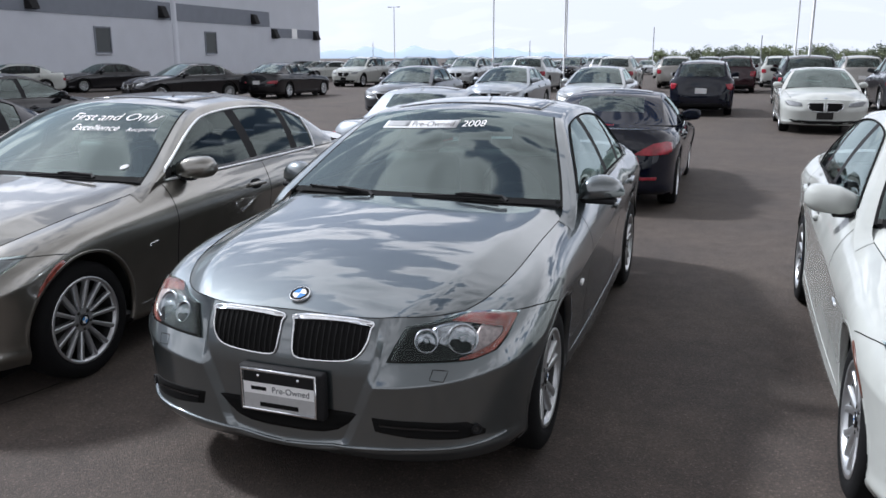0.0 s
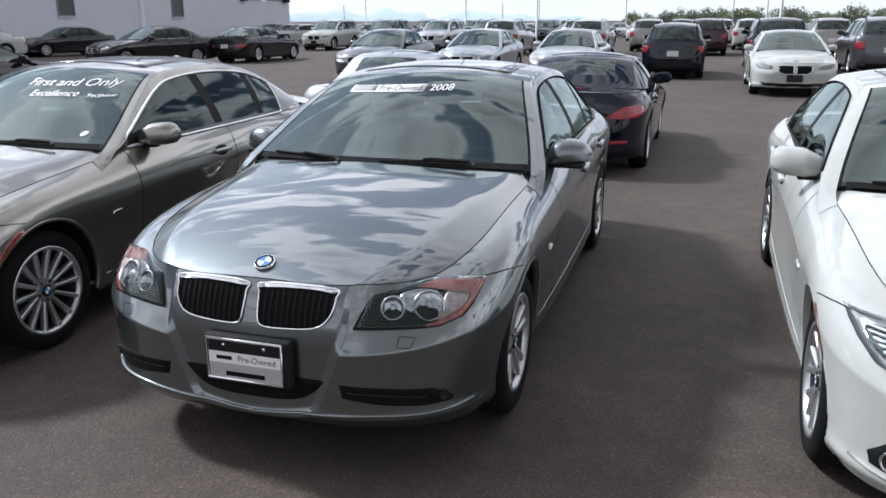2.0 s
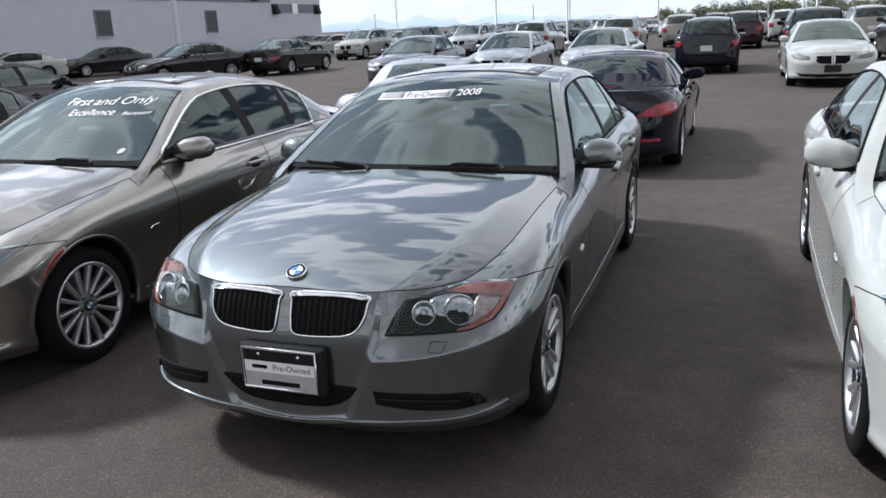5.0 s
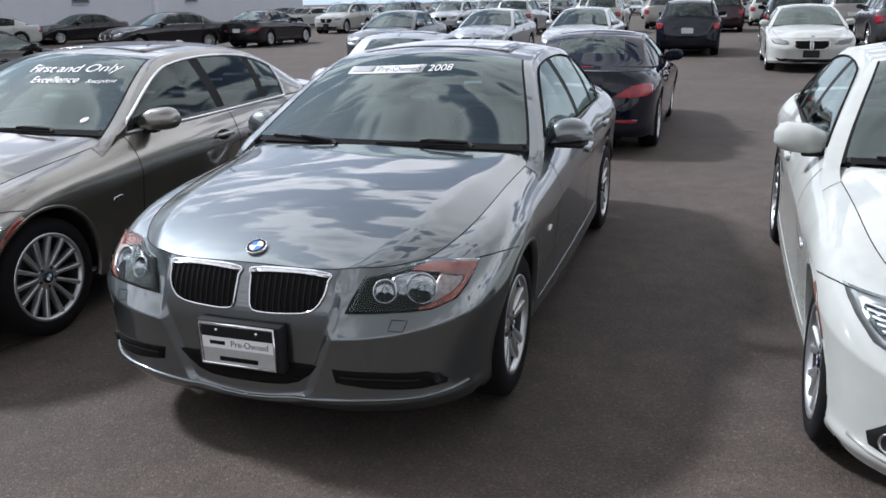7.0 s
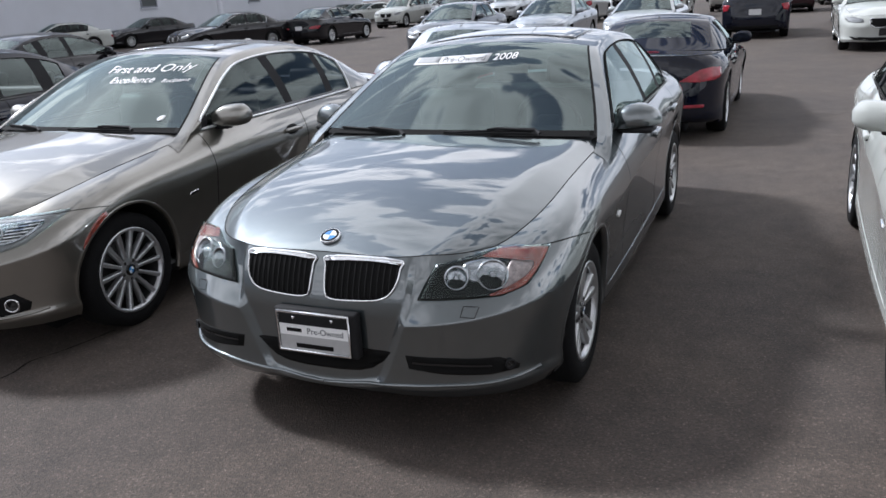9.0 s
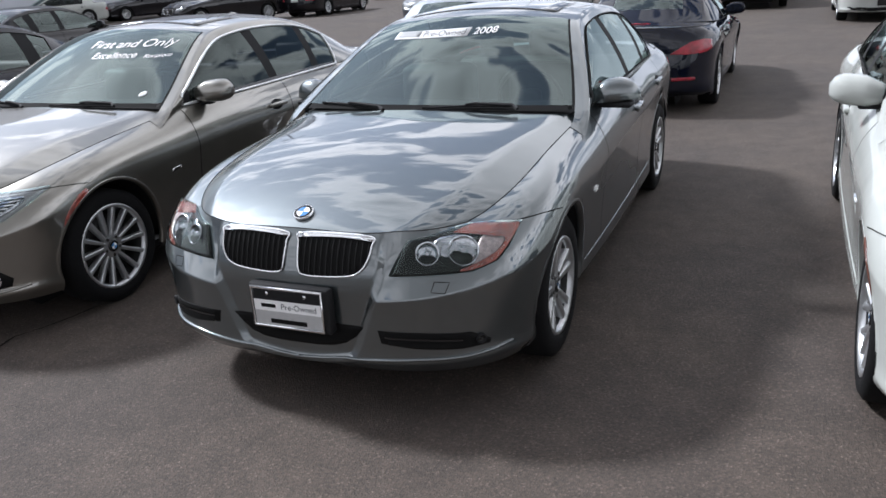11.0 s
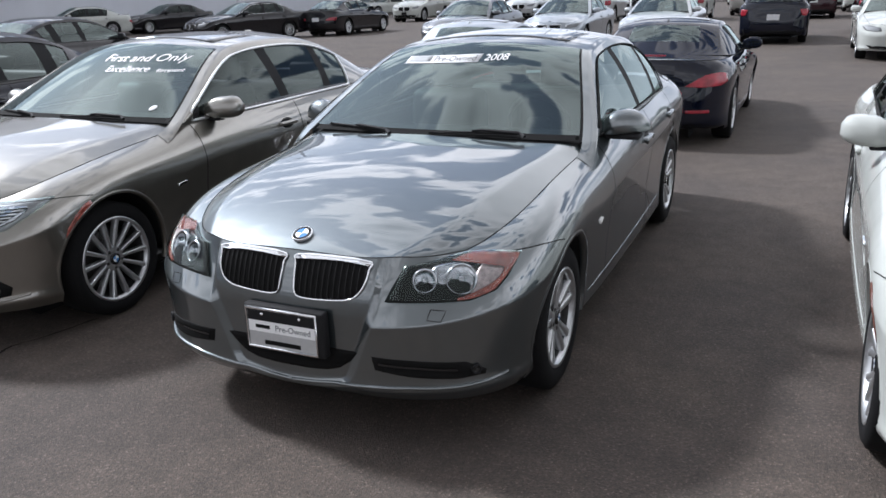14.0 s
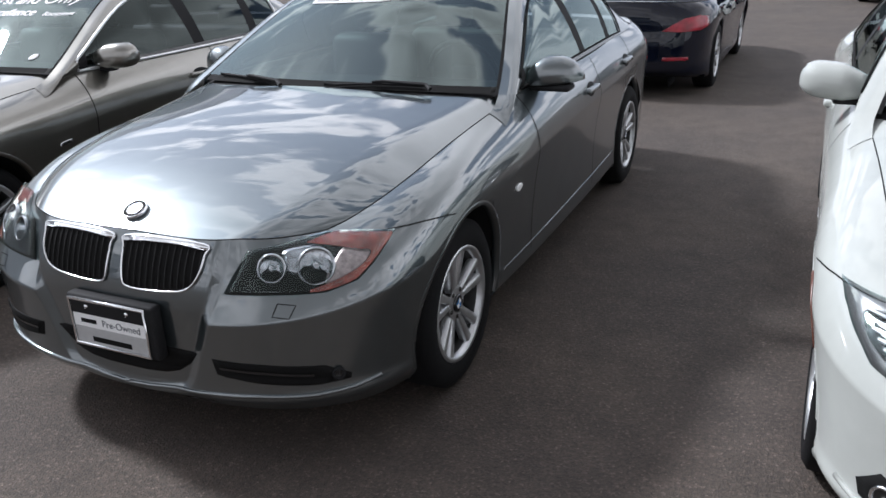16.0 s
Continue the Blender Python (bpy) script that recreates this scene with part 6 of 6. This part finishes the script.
for wy in (30.6, 43.5, 55.9):
    wall_window(wy, 2.12, 1.4, 1.62)
part("window", Geo().box((WALL_X - 0.02, 69.2, 3.52), (WALL_X + 0.07, 70.2, 4.5)), M_WHITE, building, "small bright window", smooth=False)
for ly, lz in ((37.5, 5.12), (49.9, 5.12), (62.5, 5.12), (65.9, 3.94), (73.95, 3.94), (25.1, 5.12)):
    lamp = new("wall_lamp")
    lamp.parent = building
    g = Geo().add([(WALL_X + 0.04, ly - .45, lz - .45), (WALL_X + 0.04, ly + .45, lz - .45), (WALL_X + 0.04, ly + .45, lz + .45), (WALL_X + 0.04, ly - .45, lz + .45),
                   (WALL_X + 0.55, ly - .3, lz - .40), (WALL_X + 0.55, ly + .3, lz - .40), (WALL_X + 0.25, ly + .3, lz + .35), (WALL_X + 0.25, ly - .3, lz + .35)],
                  [(3, 2, 1, 0), (4, 5, 6, 7), (0, 1, 5, 4), (1, 2, 6, 5), (2, 3, 7, 6), (3, 0, 4, 7)])
    part("lamp_box", g, M_BLACK, lamp, "black wedge-shaped wall lamp", smooth=False)

# the showroom behind the camera closes the place
M_SHOW = plain("showroom_panel", (0.50, 0.50, 0.50), 0.6, grain=0.8, vary=0.08)
tagged(new("wall_south", Geo().box((-90, -75, 0.0), (70, -66, 5.0)).mesh("wall_south", [M_SHOW], False)), "plain grey showroom wall across the drive", "wall", kind="structure")

# ---- lamp posts ----


def lamp_post(x, y, h, r=0.11, coat=M_POLE):
    z = rise(y)
    p = thing("lamp_post", "tall slim grey steel lamp post", "lamp post", "lamp posts of the lot")
    p.matrix_basis = pose(x, y, z)
    part("pole", Geo().tube([(0, 0, 0), (0, 0, h * 0.5), (0, 0, h)], [r, r * 0.85, r * 0.65], 10), coat, p)
    part("footing", Geo().revolve([(0, r * 2.2), (0.5, r * 2.2), (0.52, r * 1.9), (0.52, r)], 16, "z"), M_WALL, p)
    if h < 10:
        return p
    part("cross_arm", Geo().tube([(-0.9, 0, h), (0.9, 0, h)], 0.05, 6), M_POLE, p)
    for s in (-1, 1):
        part("lamp_head", Geo().rbox((s * 0.9 - 0.3, -0.22, h - 0.09), (s * 0.9 + 0.3, 0.22, h + 0.07), 0.06), M_POLE, p)
    return p


for px, py, ph, pr in ((-29.0, 37.1, 13, 0.17), (-60.0, 142.0, 11, 0.09), (-23.6, 84.0, 21, 0.09), (-8.3, 46.6, 21, 0.055), (-16.0, 86.0, 21, 0.09), (-38.0, 160.0, 5, 0.10), (-75.0, 165.0, 5, 0.10),
                       (-13.0, 152.0, 7, 0.10), (7.0, 87.4, 21, 0.10), (5.3, 47.4, 21, 0.08), (4.6, 120.0, 4.6, 0.09)):
    lamp_post(px, py, ph, pr, M_WALL if py < 40 else M_POLE)

# ---- distance: mountains, grass rise and trees ----


def ridge(name, y, x0, x1, base, height, seed, m, label):
    rng = random.Random(seed)
    rows = [[], [], []]
    n = 400
    for i in range(n + 1):
        x = x0 + (x1 - x0) * i / n
        u = i / n
        v = 0.0
        for k, a in ((13.0, 0.5), (29.0, 0.3), (61.0, 0.14), (110.0, 0.06)):
            v += a * (0.5 + 0.9 * noise.noise(Vector((u * k + seed, seed * 1.7, 0.3))))
        hgt = height * (0.16 + 1.15 * max(0.0, v - 0.12)) * math.sin(math.pi * min(1, max(0, u))) ** 0.35
        rows[0].append((x, y, base))
        rows[1].append((x, y + hgt * 0.8, base + hgt * 0.6))
        rows[2].append((x, y + hgt * 1.8, base + hgt))
    g = Geo().grid(rows)
    return tagged(new(name, g.mesh(name, [m])), label, "mountain", kind="structure")


ridge("backdrop", 3300, -3600, -450, -5, 84, 5, M_MOUNT, "mountain range on the horizon, coloured pale blue for haze")


def tree(x, y, h, spread, m, seed):
    rng = random.Random(seed)
    t = thing("tree", "leafy green tree in fresh spring leaf" if m is M_LEAF else "dark green bushy tree", "tree", "trees behind the lot")
    t.matrix_basis = pose(x, y, rise(y) - 0.02)
    trunk = Geo()
    trunk.tube([(0, 0, 0), (0.05 * h * rng.uniform(-1, 1), 0, h * 0.3), (0.06 * h * rng.uniform(-1, 1), 0.03 * h, h * 0.75)], [0.035 * h, 0.024 * h, 0.008 * h], 7)
    tips = []
    for k in range(7):
        a = k * 2.4 + rng.random()
        z0 = h * rng.uniform(0.08, 0.45)
        e = (math.cos(a) * spread * rng.uniform(0.4, 0.8), math.sin(a) * spread * rng.uniform(0.4, 0.8), z0 + h * rng.uniform(0.15, 0.4))
        trunk.tube([(0, 0, z0), (e[0] * 0.5, e[1] * 0.5, (z0 + e[2]) / 2 + 0.03 * h), e], [0.014 * h, 0.009 * h, 0.004 * h], 5)
        tips.append(e)
    tips.append((0, 0, h * 0.85))
    part("trunk", trunk, M_TRUNK, t)
    crown = Geo()
    for e in tips:
        for _ in range(75):
            d = Vector((rng.gauss(0, 1), rng.gauss(0, 1), rng.gauss(0, 0.8)))
            c = Vector(e) + d * (0.13 * h)
            if c.z < h * 0.08:
                continue
            s = h * rng.uniform(0.022, 0.05)
            q = Euler((rng.uniform(0, 6), rng.uniform(0, 6), rng.uniform(0, 6))).to_matrix()
            crown.add([c + q @ Vector(v) * s for v in ((-1, -0.5, 0), (0, -0.7, 0.2), (1, -0.4, 0), (0.8, 0.6, -0.1), (-0.2, 0.8, 0.25), (-0.9, 0.5, 0))], [(0, 1, 2, 3, 4, 5)])
    part("crown", crown, m, t, smooth=False)
    return t


rng = random.Random(7)
for k in range(62):
    x = -34 + 1.75 * k + rng.uniform(-0.8, 0.8)
    y = 232 + rng.uniform(-12, 16)
    if x < -22:
        continue
    near = min(1, max(0.0, (x + 40) / 42))
    tree(x, y, (2.5 + 1.9 * near) * rng.uniform(0.75, 1.15), 1.5 + 0.5 * near, M_LEAF if rng.random() < 0.55 else M_LEAF_DARK, 100 + k)
tree(9.0, 218, 4.6, 2.2, M_LEAF, 41)
tree(11.2, 219, 4.0, 2.0, M_LEAF, 42)
# low scrub that closes the foot of the tree line
scrub = Geo()
for k in range(5200):
    x, y = rng.uniform(-24, 110), 262 + rng.uniform(-8, 14)
    c = Vector((x, y, abs(rng.gauss(0, 0.9)) + 0.1))
    s = rng.uniform(0.25, 0.6)
    q = Euler((rng.uniform(0, 6), rng.uniform(0, 6), rng.uniform(0, 6))).to_matrix()
    scrub.add([c + q @ Vector(v) * s for v in ((-1, -0.5, 0), (0, -0.7, 0.2), (1, -0.4, 0), (0.8, 0.6, -0.1), (-0.2, 0.8, 0.25), (-0.9, 0.5, 0))], [(0, 1, 2, 3, 4, 5)])
tagged(new("scrub", scrub.mesh("scrub", [M_LEAF_DARK], False)), "low dark green scrub along the edge of the lot", "scrub", kind="stuff")
